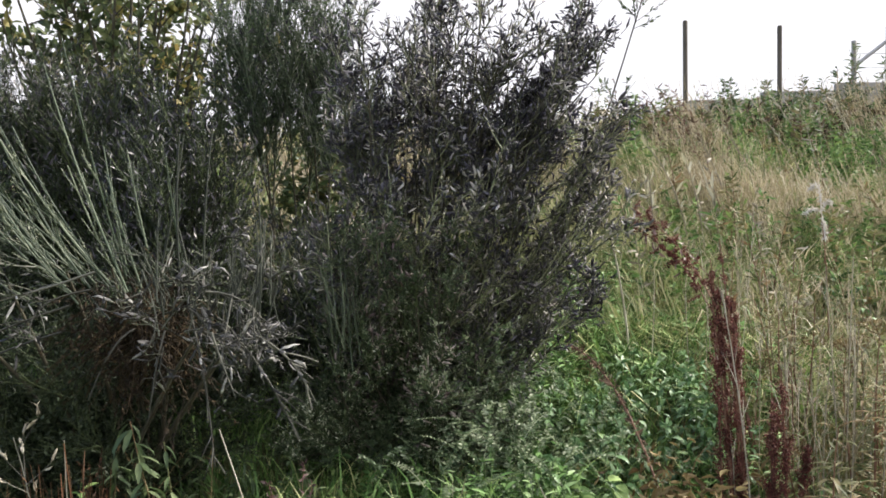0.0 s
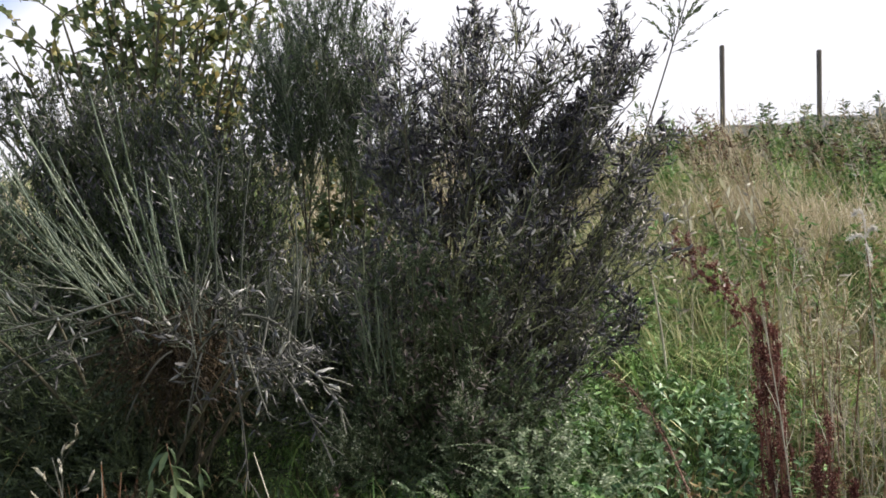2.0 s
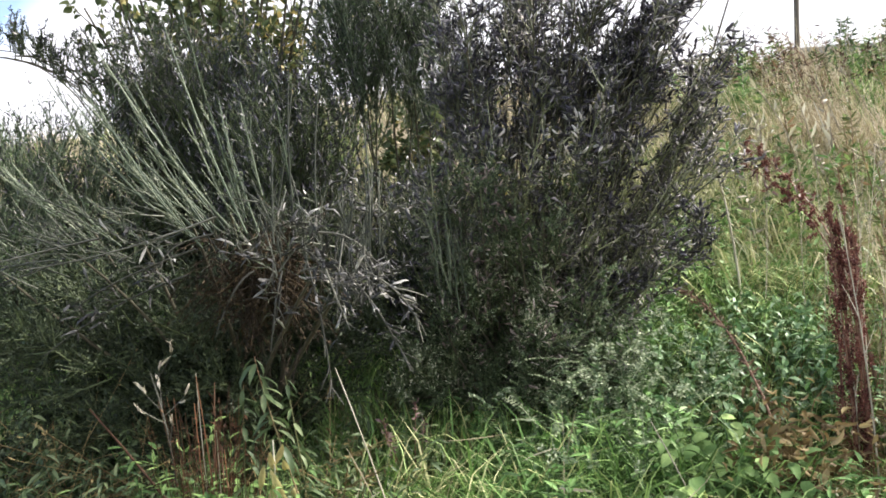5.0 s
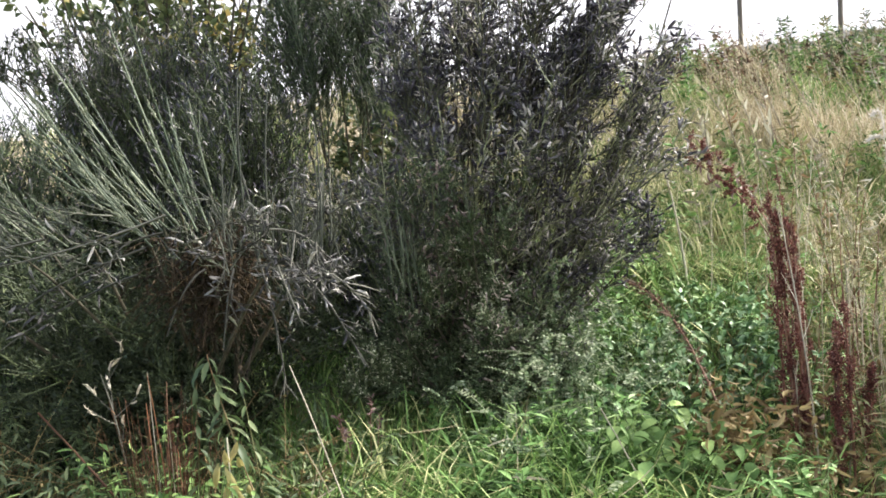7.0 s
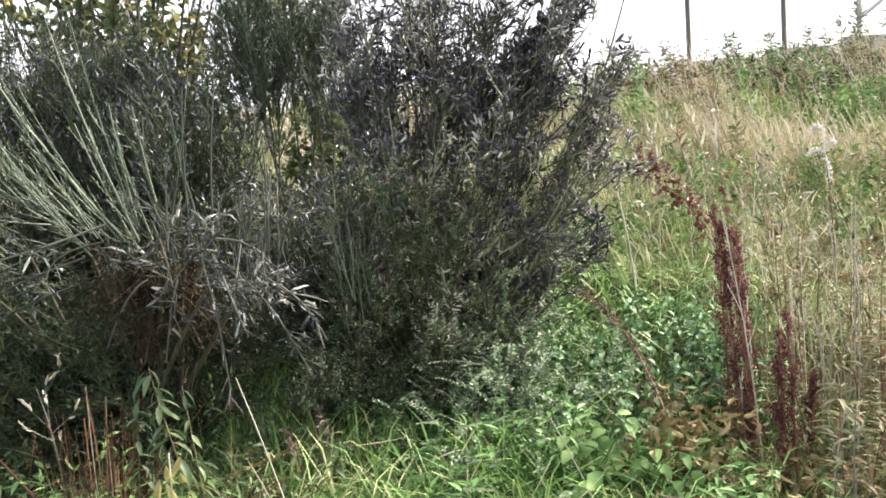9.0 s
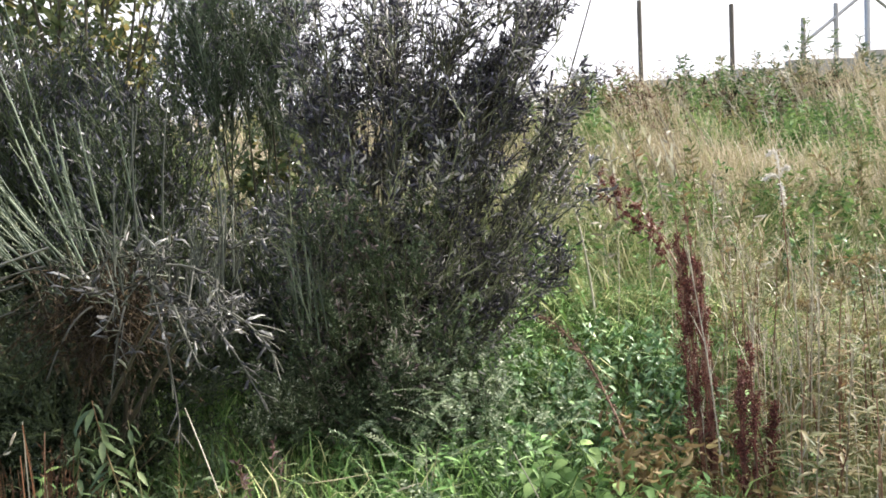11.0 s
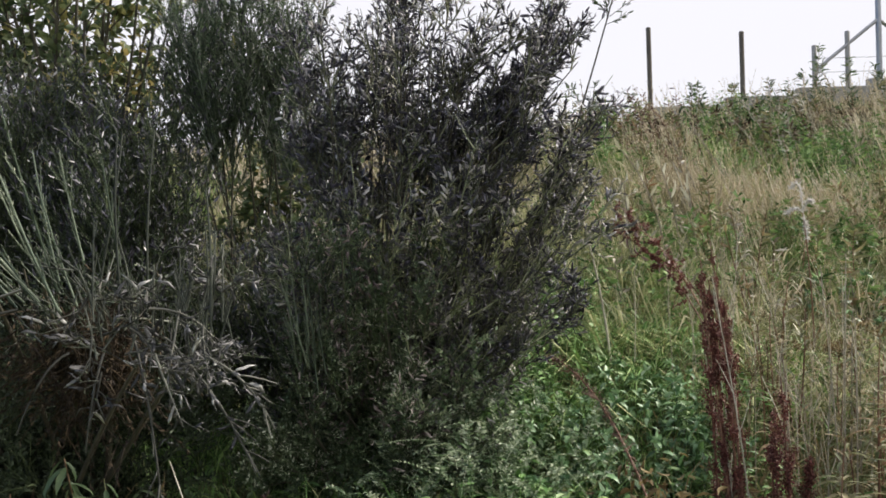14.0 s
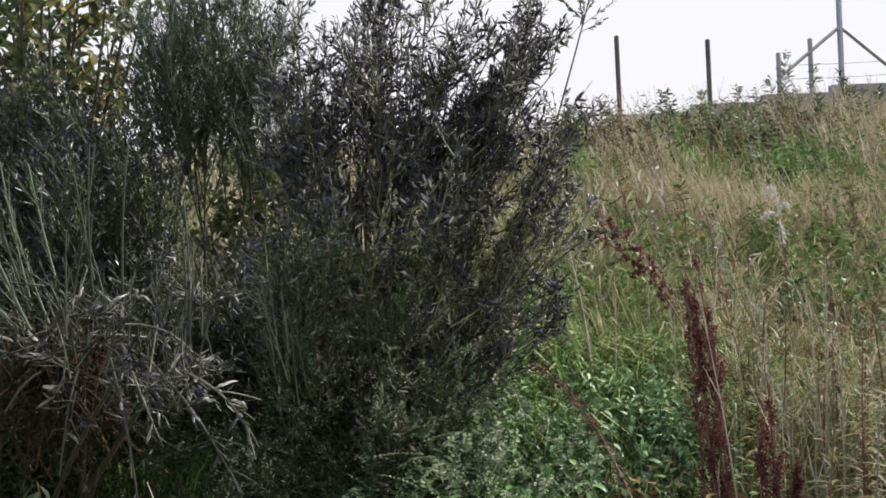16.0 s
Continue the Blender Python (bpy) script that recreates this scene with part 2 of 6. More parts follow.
M_POD_PINK = leafy("pinkish_split_pod", [(0.0, (0.07, 0.05, 0.05)), (0.6, (0.16, 0.12, 0.11)), (1.0, (0.5, 0.42, 0.38))], 0.5, 0.1)
M_TWIG_MIX = leafy("olive_broom_twig", [(0.0, (0.077, 0.091, 0.044)), (0.6, (0.198, 0.226, 0.11)), (1.0, (0.44, 0.462, 0.286))], 0.6, 0.0)
M_POD_BROWN = leafy("brown_black_seed_pod", [(0.0, (0.02, 0.018, 0.02)), (0.5, (0.072, 0.066, 0.07)), (0.85, (0.2, 0.185, 0.18)), (1.0, (0.55, 0.51, 0.45))], 0.45, 0.05, spec=0.5)
M_TWIG_FUZZ = leafy("dull_broom_twig", [(0.0, (0.033, 0.039, 0.03)), (0.6, (0.07, 0.079, 0.06)), (1.0, (0.186, 0.195, 0.153))], 0.6, 0.0)
M_RUSTY = leafy("rusty_stalk", [(0.0, (0.13, 0.05, 0.025)), (1.0, (0.36, 0.17, 0.09))], 0.65, 0.0)
M_BUFF = leafy("buff_grass_head", [(0.0, (0.26, 0.22, 0.125)), (0.5, (0.48, 0.41, 0.26)), (1.0, (0.7, 0.63, 0.46))], 0.65, 0.25)
M_SPRIG = leafy("pink_withered_leaf", [(0.0, (0.08, 0.045, 0.045)), (0.6, (0.2, 0.125, 0.12)), (1.0, (0.42, 0.31, 0.28))], 0.65, 0.2)
M_BLEACH = leafy("bleached_leaf", [(0.0, (0.42, 0.4, 0.27)), (1.0, (0.72, 0.7, 0.54))], 0.6, 0.3)
M_NETTLE = leafy("nettle_leaf", [(0.0, (0.044, 0.099, 0.042)), (0.45, (0.127, 0.248, 0.099)), (0.85, (0.275, 0.429, 0.204)), (1.0, (0.484, 0.616, 0.396))], 0.45, 0.16, 2.5, spec=0.45)
M_SEEDBROWN = leafy("brown_seed", [(0.0, (0.05, 0.03, 0.02)), (0.6, (0.13, 0.08, 0.055)), (1.0, (0.27, 0.18, 0.125))], 0.7, 0.1)
M_TAN = leafy("tan_dry_leaf", [(0.0, (0.07, 0.045, 0.018)), (0.5, (0.18, 0.125, 0.052)), (1.0, (0.38, 0.3, 0.15))], 0.65, 0.3)
M_TIMBER = solid("weathered_timber", [(0.3, (0.06, 0.05, 0.04)), (0.7, (0.18, 0.16, 0.13))], 0.9, 40, 0.004, stretch=(1, 1, 0.1))
M_CONCRETE = solid("weathered_concrete", [(0.3, (0.2, 0.2, 0.19)), (0.7, (0.38, 0.37, 0.35))], 0.9, 12, 0.004)
M_STEEL = solid("galvanised_steel", [(0.3, (0.28, 0.29, 0.3)), (0.7, (0.42, 0.43, 0.44))], 0.5, 30, 0.001, metal=0.7)


# ---- ground shape ----
PROFILE_Y = [-4000, -30, -6, 0, 1, 2.2, 3.4, 4.5, 6, 7.5, 8.5, 9.5, 12, 20, 60, 4000]
PROFILE_Z = [-1, -0.6, -0.2, 0.0, 0.06, 0.28, 0.6, 0.9, 1.42, 2.02, 2.38, 2.5, 2.55, 2.55, 2.55, 2.55]


def gz(x, y):
    """Height of the ground."""
    x, y = np.asarray(x, float), np.asarray(y, float)
    z = np.interp(y, PROFILE_Y, PROFILE_Z)
    z = 0.5 * z + 0.25 * np.interp(y - 0.5, PROFILE_Y, PROFILE_Z) + 0.25 * np.interp(y + 0.5, PROFILE_Y, PROFILE_Z)
    side = np.clip((y - 3) / 8, 0, 1) * np.clip(x, -10, 12) * 0.03
    lump = 0.04 * np.sin(1.9 * x + 0.7 * y) * np.sin(1.3 * y - 0.4 * x) + 0.03 * np.sin(3.7 * x + 1) * np.cos(2.9 * y)
    near = np.clip(1 - np.abs(y) / 60, 0, 1)
    return z + side + lump * near


# ---- mesh tools ----
class Geo:
    """Gathers triangles and quads from arrays."""

    def __init__(self):
        self.v, self.f3, self.f4, self.n = [], [], [], 0

    def put(self, verts, tris=None, quads=None):
        verts = np.asarray(verts, float).reshape(-1, 3)
        if tris is not None and len(tris):
            self.f3.append(np.asarray(tris).reshape(-1, 3) + self.n)
        if quads is not None and len(quads):
            self.f4.append(np.asarray(quads).reshape(-1, 4) + self.n)
        self.v.append(verts)
        self.n += len(verts)

    def mesh(self, name, material, origin=(0, 0, 0), smooth=False):
        me = bpy.data.meshes.new(name)
        v = np.concatenate(self.v) - np.asarray(origin)
        f3 = np.concatenate(self.f3) if self.f3 else np.zeros((0, 3), int)
        f4 = np.concatenate(self.f4) if self.f4 else np.zeros((0, 4), int)
        loops = np.concatenate([f3.ravel(), f4.ravel()]).astype(np.int32)
        starts = np.concatenate([np.arange(len(f3)) * 3, len(f3) * 3 + np.arange(len(f4)) * 4]).astype(np.int32)
        me.vertices.add(len(v))
        me.vertices.foreach_set("co", v.astype(np.float32).ravel())
        me.loops.add(len(loops))
        me.loops.foreach_set("vertex_index", loops)
        me.polygons.add(len(starts))
        me.polygons.foreach_set("loop_start", starts)
        if smooth:
            me.polygons.foreach_set("use_smooth", np.ones(len(starts), bool))
        me.update(calc_edges=True)
        me.materials.append(material)
        return me


def unit(a):
    return a / np.maximum(np.linalg.norm(a, axis=-1, keepdims=True), 1e-9)


def ball(n):
    return unit(rng.normal(size=(n, 3)))


def thing(name, label, category, at, group="", kind=""):
    ob = new(name)
    ob.location = at
    ob.empty_display_size = 0.1
    return tagged(ob, label, category, group, kind)


def part(name, geo, material, parent, label="", kind="", smooth=False):
    top = parent.parent or parent
    ob = new(name, geo.mesh(name, material, top.location, smooth))
    ob.parent = parent
    return tagged(ob, label, kind=kind)


def alone(name, geo, material, label, category, kind="", group="", smooth=False):
    return tagged(new(name, geo.mesh(name, material, (0, 0, 0), smooth)), label, category, group, kind)


def tubes(geo, pts, r0, r1, sides=3):
    """Tapered tubes along paths pts (n, k, 3)."""
    pts = np.asarray(pts, float)
    n, k, _ = pts.shape
    tan = unit(np.gradient(pts, axis=1))
    ref = np.where(np.abs(tan[..., 2:3]) > 0.9, np.array([1.0, 0, 0]), np.array([0, 0, 1.0]))
    a = unit(np.cross(tan, ref))
    b = np.cross(tan, a)
    r = (np.reshape(r0, (-1, 1)) + (np.reshape(r1, (-1, 1)) - np.reshape(r0, (-1, 1))) * np.linspace(0, 1, k))[..., None, None]
    ang = np.linspace(0, 2 * np.pi, sides, endpoint=False)
    ring = a[:, :, None] * np.cos(ang)[:, None] + b[:, :, None] * np.sin(ang)[:, None]
    v = pts[:, :, None] + ring * r
    i = np.arange(k - 1)[:, None] * sides + np.arange(sides)
    j = np.arange(k - 1)[:, None] * sides + (np.arange(sides) + 1) % sides
    q = np.stack([i, j, j + sides, i + sides], -1).reshape(-1, 4)
    q = (q[None] + (np.arange(n) * k * sides)[:, None, None]).reshape(-1, 4)
    geo.put(v, quads=q)


def leaves(geo, p, d, length, width, fold=0.25, droop=0.15, at=0.45, face=None):
    """Folded, pointed leaves at p along d, curling down to the tip."""
    n = len(p)
    if n == 0:
        return
    d = unit(np.asarray(d, float))
    up = ball(n) if face is None else face
    s = unit(np.cross(d, up))
    nor = np.cross(s, d)
    length, width = np.reshape(np.broadcast_to(length, n), (-1, 1)), np.reshape(np.broadcast_to(width, n), (-1, 1))
    twist = rng.normal(size=(n, 1)) * 0.12
    rows = [p]
    for u, w in ((0.22, 0.74), (0.45, 1.0), (0.74, 0.62)):
        mid = p + d * length * u - nor * length * droop * u * u + s * length * twist * u * u
        edge = mid + nor * width * fold * w
        rows += [edge - s * width * w / 2, mid, edge + s * width * w / 2]
    rows.append(p + d * length * (1 - 0.3 * droop) - nor * length * droop + s * length * twist)
    v = np.stack(rows, 1)
    o = (np.arange(n) * 11)[:, None, None]
    geo.put(v, tris=np.array([[0, 2, 1], [0, 3, 2], [7, 8, 10], [8, 9, 10]])[None] + o)
    q = np.array([[1, 2, 5, 4], [2, 3, 6, 5], [4, 5, 8, 7], [5, 6, 9, 8]])
    geo.f4.append((q[None] + o).reshape(-1, 4) + geo.n - 11 * n)


def flakes(geo, p, d, length, width):
    """Small flat leaflets and pods: two triangles each, slightly folded."""
    n = len(p)
    if n == 0:
        return
    d = unit(np.asarray(d, float))
    s = unit(np.cross(d, ball(n)))
    nor = np.cross(s, d)
    length, width = np.reshape(np.broadcast_to(length, n), (-1, 1)), np.reshape(np.broadcast_to(width, n), (-1, 1))
    mid = p + d * length * 0.5 - nor * width * 0.2
    v = np.stack([p, mid + s * width / 2, p + d * length, mid - s * width / 2], 1)
    t = np.array([[0, 1, 2], [0, 2, 3]])
    geo.put(v, tris=(t[None] + (np.arange(n) * 4)[:, None, None]))


def pods(geo, p, d, length, width):
    """Flat pods with a swollen middle: six triangles round, closed."""
    n = len(p)
    if n == 0:
        return
    d = unit(np.asarray(d, float))
    s = unit(np.cross(d, ball(n)))
    nor = np.cross(s, d)
    length, width = np.reshape(np.broadcast_to(length, n), (-1, 1)), np.reshape(np.broadcast_to(width, n), (-1, 1))
    curl = rng.normal(size=(n, 1)) * 0.16 + 0.08
    turn = rng.normal(size=(n, 1)) * 0.5
    t1, t2 = s, unit(s + nor * turn)
    n2 = unit(np.cross(t2, d))
    c1, c2 = p + d * length * 0.28 - nor * length * curl * 0.4, p + d * length * 0.76 - nor * length * curl * 0.3
    v = np.stack([p, c1 + t1 * width / 2, c1 + nor * width * 0.2, c1 - t1 * width / 2, c1 - nor * width * 0.2,
                  c2 + t2 * width / 2, c2 - n2 * width * 0.2, c2 - t2 * width / 2, c2 + n2 * width * 0.2, p + d * length + nor * length * curl], 1)
    t = [[0, 2, 1], [0, 3, 2], [0, 4, 3], [0, 1, 4], [9, 5, 6], [9, 6, 7], [9, 7, 8], [9, 8, 5]]
    q = [[1, 2, 6, 5], [2, 3, 7, 6], [3, 4, 8, 7], [4, 1, 5, 8]]
    o = (np.arange(n) * 10)[:, None, None]
    geo.put(v, tris=np.array(t)[None] + o, quads=None)
    geo.f4.append((np.array(q)[None] + o).reshape(-1, 4) + geo.n - 10 * n)


def blades(geo, p, lean, height, width, bend=0.5):
    """Grass blades: upright at the foot, arching over along lean."""
    n = len(p)
    if n == 0:
        return
    height, width = np.reshape(np.broadcast_to(height, n), (-1, 1)), np.reshape(np.broadcast_to(width, n), (-1, 1))
    bend = np.reshape(np.broadcast_to(bend, n), (-1, 1))
    lean = unit(lean * np.array([1, 1, 0]))
    th = rng.uniform(0, 2 * np.pi, n)
    s = np.stack([np.cos(th), np.sin(th), 0 * th], 1)
    z = np.array([0, 0, 1.0])
    rows = []
    for u, w in ((0, 0.8), (0.35, 1.0), (0.7, 0.7)):
        c = p + z * height * (u - 0.3 * bend * u * u) + lean * height * bend * u * u
        rows += [c - s * width * w / 2, c + s * width * w / 2]
    rows.append(p + z * height * (1 - 0.55 * bend) + lean * height * bend * 1.05)
    v = np.stack(rows, 1)
    o = (np.arange(n) * 7)[:, None, None]
    geo.put(v, tris=np.array([[4, 5, 6]])[None] + o)
    geo.f4.append((np.array([[0, 1, 3, 2], [2, 3, 5, 4]])[None] + o).reshape(-1, 4) + geo.n - 7 * n)


def bez(a, b, c, k):
    u = np.linspace(0, 1, k)[None, :, None]
    return a[:, None] * (1 - u) ** 2 + b[:, None] * 2 * u * (1 - u) + c[:, None] * u * u


def on_paths(pts, per, lo=0.1, hi=1.0):
    """Random places and directions along paths (n, k, 3)."""
    n, k, _ = pts.shape
    i = np.repeat(np.arange(n), per)
    u = rng.uniform(lo, hi, len(i)) * (k - 1)
    j = np.minimum(u.astype(int), k - 2)
    w = (u - j)[:, None]
    a, b = pts[i, j], pts[i, j + 1]
    return a + (b - a) * w, unit(b - a), i


def shoots(p, d, length, sag=0.0, k=4, wave=0.04):
    """Paths from p along d, sagging or rising as they go."""
    length = np.reshape(np.broadcast_to(length, len(p)), (-1, 1))
    c = p + d * length - np.array([0, 0, 1.0]) * length * sag
    b = p + d * length * 0.5 + ball(len(p)) * length * wave
    return bez(p, b, c, k)


# ---- the ground, one sheet to the horizon ----
def build_ground():
    near_x, near_y = np.arange(-14, 16.01, 0.25), np.arange(-8, 22.01, 0.25)
    far = np.array([4000, 1500, 600, 250, 110, 60, 35, 22])
    xs = np.concatenate([-far, near_x, far[::-1]])
    ys = np.concatenate([-far, near_y, far[::-1] + 10])
    gx, gy = np.meshgrid(xs, ys)
    v = np.stack([gx, gy, gz(gx, gy)], -1)
    h, w = gx.shape
    i = (np.arange(h - 1)[:, None] * w + np.arange(w - 1)).ravel()
    g = Geo()
    g.put(v, quads=np.stack([i, i + 1, i + w + 1, i + w], 1))
    alone("ground", g, M_SOIL, "rising grassy bank of dark soil and dead thatch", "ground", "structure", smooth=True)


build_ground()


# ---- broom bushes ----
UP = np.array([0, 0, 1.0])


def stems_to(root, base, ends, arch, r0, material):
    """Main stems of a bush, each its own part, from the base to its ends."""
    base, ends = np.asarray(base, float), np.asarray(ends, float)
    a = base + rng.normal(size=ends.shape) * np.array([0.06, 0.06, 0.01])
    mid = a + (ends - a) * 0.55 + arch * np.linalg.norm(ends - a, axis=1, keepdims=True) * UP + rng.normal(size=ends.shape) * 0.05
    paths = bez(a, mid, ends, 8)
    for path in paths:
        g = Geo()
        tubes(g, path[None], r0 * rng.uniform(0.7, 1.2), r0 * 0.25, 6)
        part("stem", g, material, root, smooth=True)
    return paths


def crown(root, paths, sec, sec_len, whips, whip_len, rise, spread, sag, pod, pod_size, leaf, leaf_size, mats, lo=0.35, pod_lo=0.25, stuff="brushwood", forward=0.8):
    """Side branches, whips, pods and leaflets along main stems."""
    m_twig, m_pod, m_leaf = mats
    p, d, _ = on_paths(paths, sec, lo, 1.0)
    d1 = unit(d * forward + ball(len(p)) * spread + UP * rise)
    branch = shoots(p, d1, sec_len * rng.uniform(0.5, 1.1, len(p)), sag * 0.5, 5)
    g = Geo()
    tubes(g, branch, 0.0042, 0.0016, 3)
    q, e, _ = on_paths(branch, whips, 0.15, 1.0)
    d2 = unit(e * forward + ball(len(q)) * spread + UP * rise * 1.3)
    whip = shoots(q, d2, whip_len * rng.uniform(0.4, 1.15, len(q)), sag, 4)
    tubes(g, whip, 0.0022, 0.0008, 3)
    part(stuff, g, m_twig, root, kind="stuff")
    if pod:
        pp, dd, _ = on_paths(whip, pod, pod_lo, 1.0)
        gp = Geo()
        flakes(gp, pp, dd * 0.7 + ball(len(pp)) * 0.65 + UP * 0.15, pod_size * rng.uniform(0.6, 1.15, len(pp)), pod_size * rng.uniform(0.16, 0.24, len(pp)))
        part("pod_mass", gp, m_pod, root, "dry seed pods along the twigs", "stuff")
    if leaf:
        pp, dd, _ = on_paths(np.concatenate([whip, branch[:, :4]]), leaf, 0.0, 1.0)
        gl = Geo()
        flakes(gl, pp, dd * 0.5 + ball(len(pp)) * 0.8 + UP * 0.2, leaf_size * rng.uniform(0.6, 1.4, len(pp)), leaf_size * 0.42)
        part("foliage", gl, m_leaf, root, "tiny grey-green leaflets", "stuff")
    return whip


def fan(centre, rx, ry, rise, n):
    """Stem ends over a shallow dish round the crown's centre."""
    a = np.arange(n) * 2.39996
    r = np.sqrt((np.arange(n) + 0.5) / n)
    x, y = r * np.cos(a), r * np.sin(a)
    z = -rise * r ** 2 + rng.normal(size=n) * 0.10
    return np.stack([centre[0] + rx * x, centre[1] + ry * y, centre[2] + z], 1)


def at_ground(x, y, sink=0.03):
    return np.array([x, y, float(gz(x, y)) - sink])


def grow(paths, per, length, angle, lift, lo=0.3, hi=1.0, k=5, taper=0.5, wave=0.05):
    """Side shoots that leave their parents at an angle and bend upward."""
    n, m, _ = paths.shape
    i = np.repeat(np.arange(n), per)
    u = rng.uniform(lo, hi, len(i))
    j = np.minimum((u * (m - 1)).astype(int), m - 2)
    w = (u * (m - 1) - j)[:, None]
    p = paths[i, j] * (1 - w) + paths[i, j + 1] * w
    d = unit(paths[i, j + 1] - paths[i, j])
    side = unit(np.cross(d, ball(len(i))))
    a = (radians(angle) * rng.uniform(0.5, 1.35, len(i)))[:, None]
    d1 = d * np.cos(a) + side * np.sin(a)
    span = (length * rng.uniform(0.45, 1.15, len(i)) * (1 - taper * u))[:, None]
    b = p + d1 * span * 0.5 + ball(len(i)) * span * wave
    return bez(p, b, b + unit(d1 * 0.75 + d * 0.15 + UP * lift) * span * 0.55, k)


def vase(root, base, ends, r0, material, out=0.7, low=0.4, spread=0.05):
    """Main stems that run outward low and then turn up, each its own part."""
    ends = np.asarray(ends, float)
    a = base + rng.normal(size=ends.shape) * np.array([spread, spread, 0.01])
    mid = a + (ends - a) * np.array([out, out, low]) + rng.normal(size=ends.shape) * 0.05
    paths = bez(a, mid, ends, 9)
    for path in paths:
        g = Geo()
        tubes(g, path[None], r0 * rng.uniform(0.7, 1.2), r0 * 0.3, 5)
        part("stem", g, material, root, smooth=True)
    return paths


def dress(root, twigs, branches, mats, pod, pod_size, leaf, leaf_size, thick=0.0022, pod_lo=0.15, fat=0.2, stuff="brushwood"):
    """Wood, pods and leaflets of one storey of a bush."""
    m_twig, m_pod, m_leaf = mats
    g = Geo()
    if branches is not None:
        tubes(g, branches, thick * 1.8, thick * 0.8, 4)
    tubes(g, twigs, thick, thick * 0.45, 3)
    part(stuff, g, m_twig, root, kind="stuff")
    if pod:
        pp, dd, _ = on_paths(twigs, pod, pod_lo, 1.0)
        g = Geo()
        size = pod_size * rng.uniform(0.6, 1.2, len(pp))
        pods(g, pp, dd * 0.6 + ball(len(pp)) * 0.75 + UP * 0.1, size, size * fat * rng.uniform(0.75, 1.25, len(pp)))
        part("pod_mass", g, m_pod, root, "dry seed pods along the twigs", "stuff")
    if leaf:
        pp, dd, _ = on_paths(twigs, leaf, 0.0, 1.0)
        g = Geo()
        flakes(g, pp, dd * 0.6 + ball(len(pp)) * 0.75 + UP * 0.2, leaf_size * rng.uniform(0.6, 1.4, len(pp)), leaf_size * rng.uniform(0.3, 0.5, len(pp)))
        part("foliage", g, m_leaf, root, "tiny grey-green leaflets", "stuff")


BROOM_TOP_X = [-0.55, -0.4, -0.2, -0.05, 0.05, 0.2, 0.35, 0.44, 0.56, 0.68, 0.8]
BROOM_TOP_Z = [2.1, 2.32, 2.42, 2.6, 2.68, 2.56, 2.5, 2.42, 2.48, 2.6, 2.3]


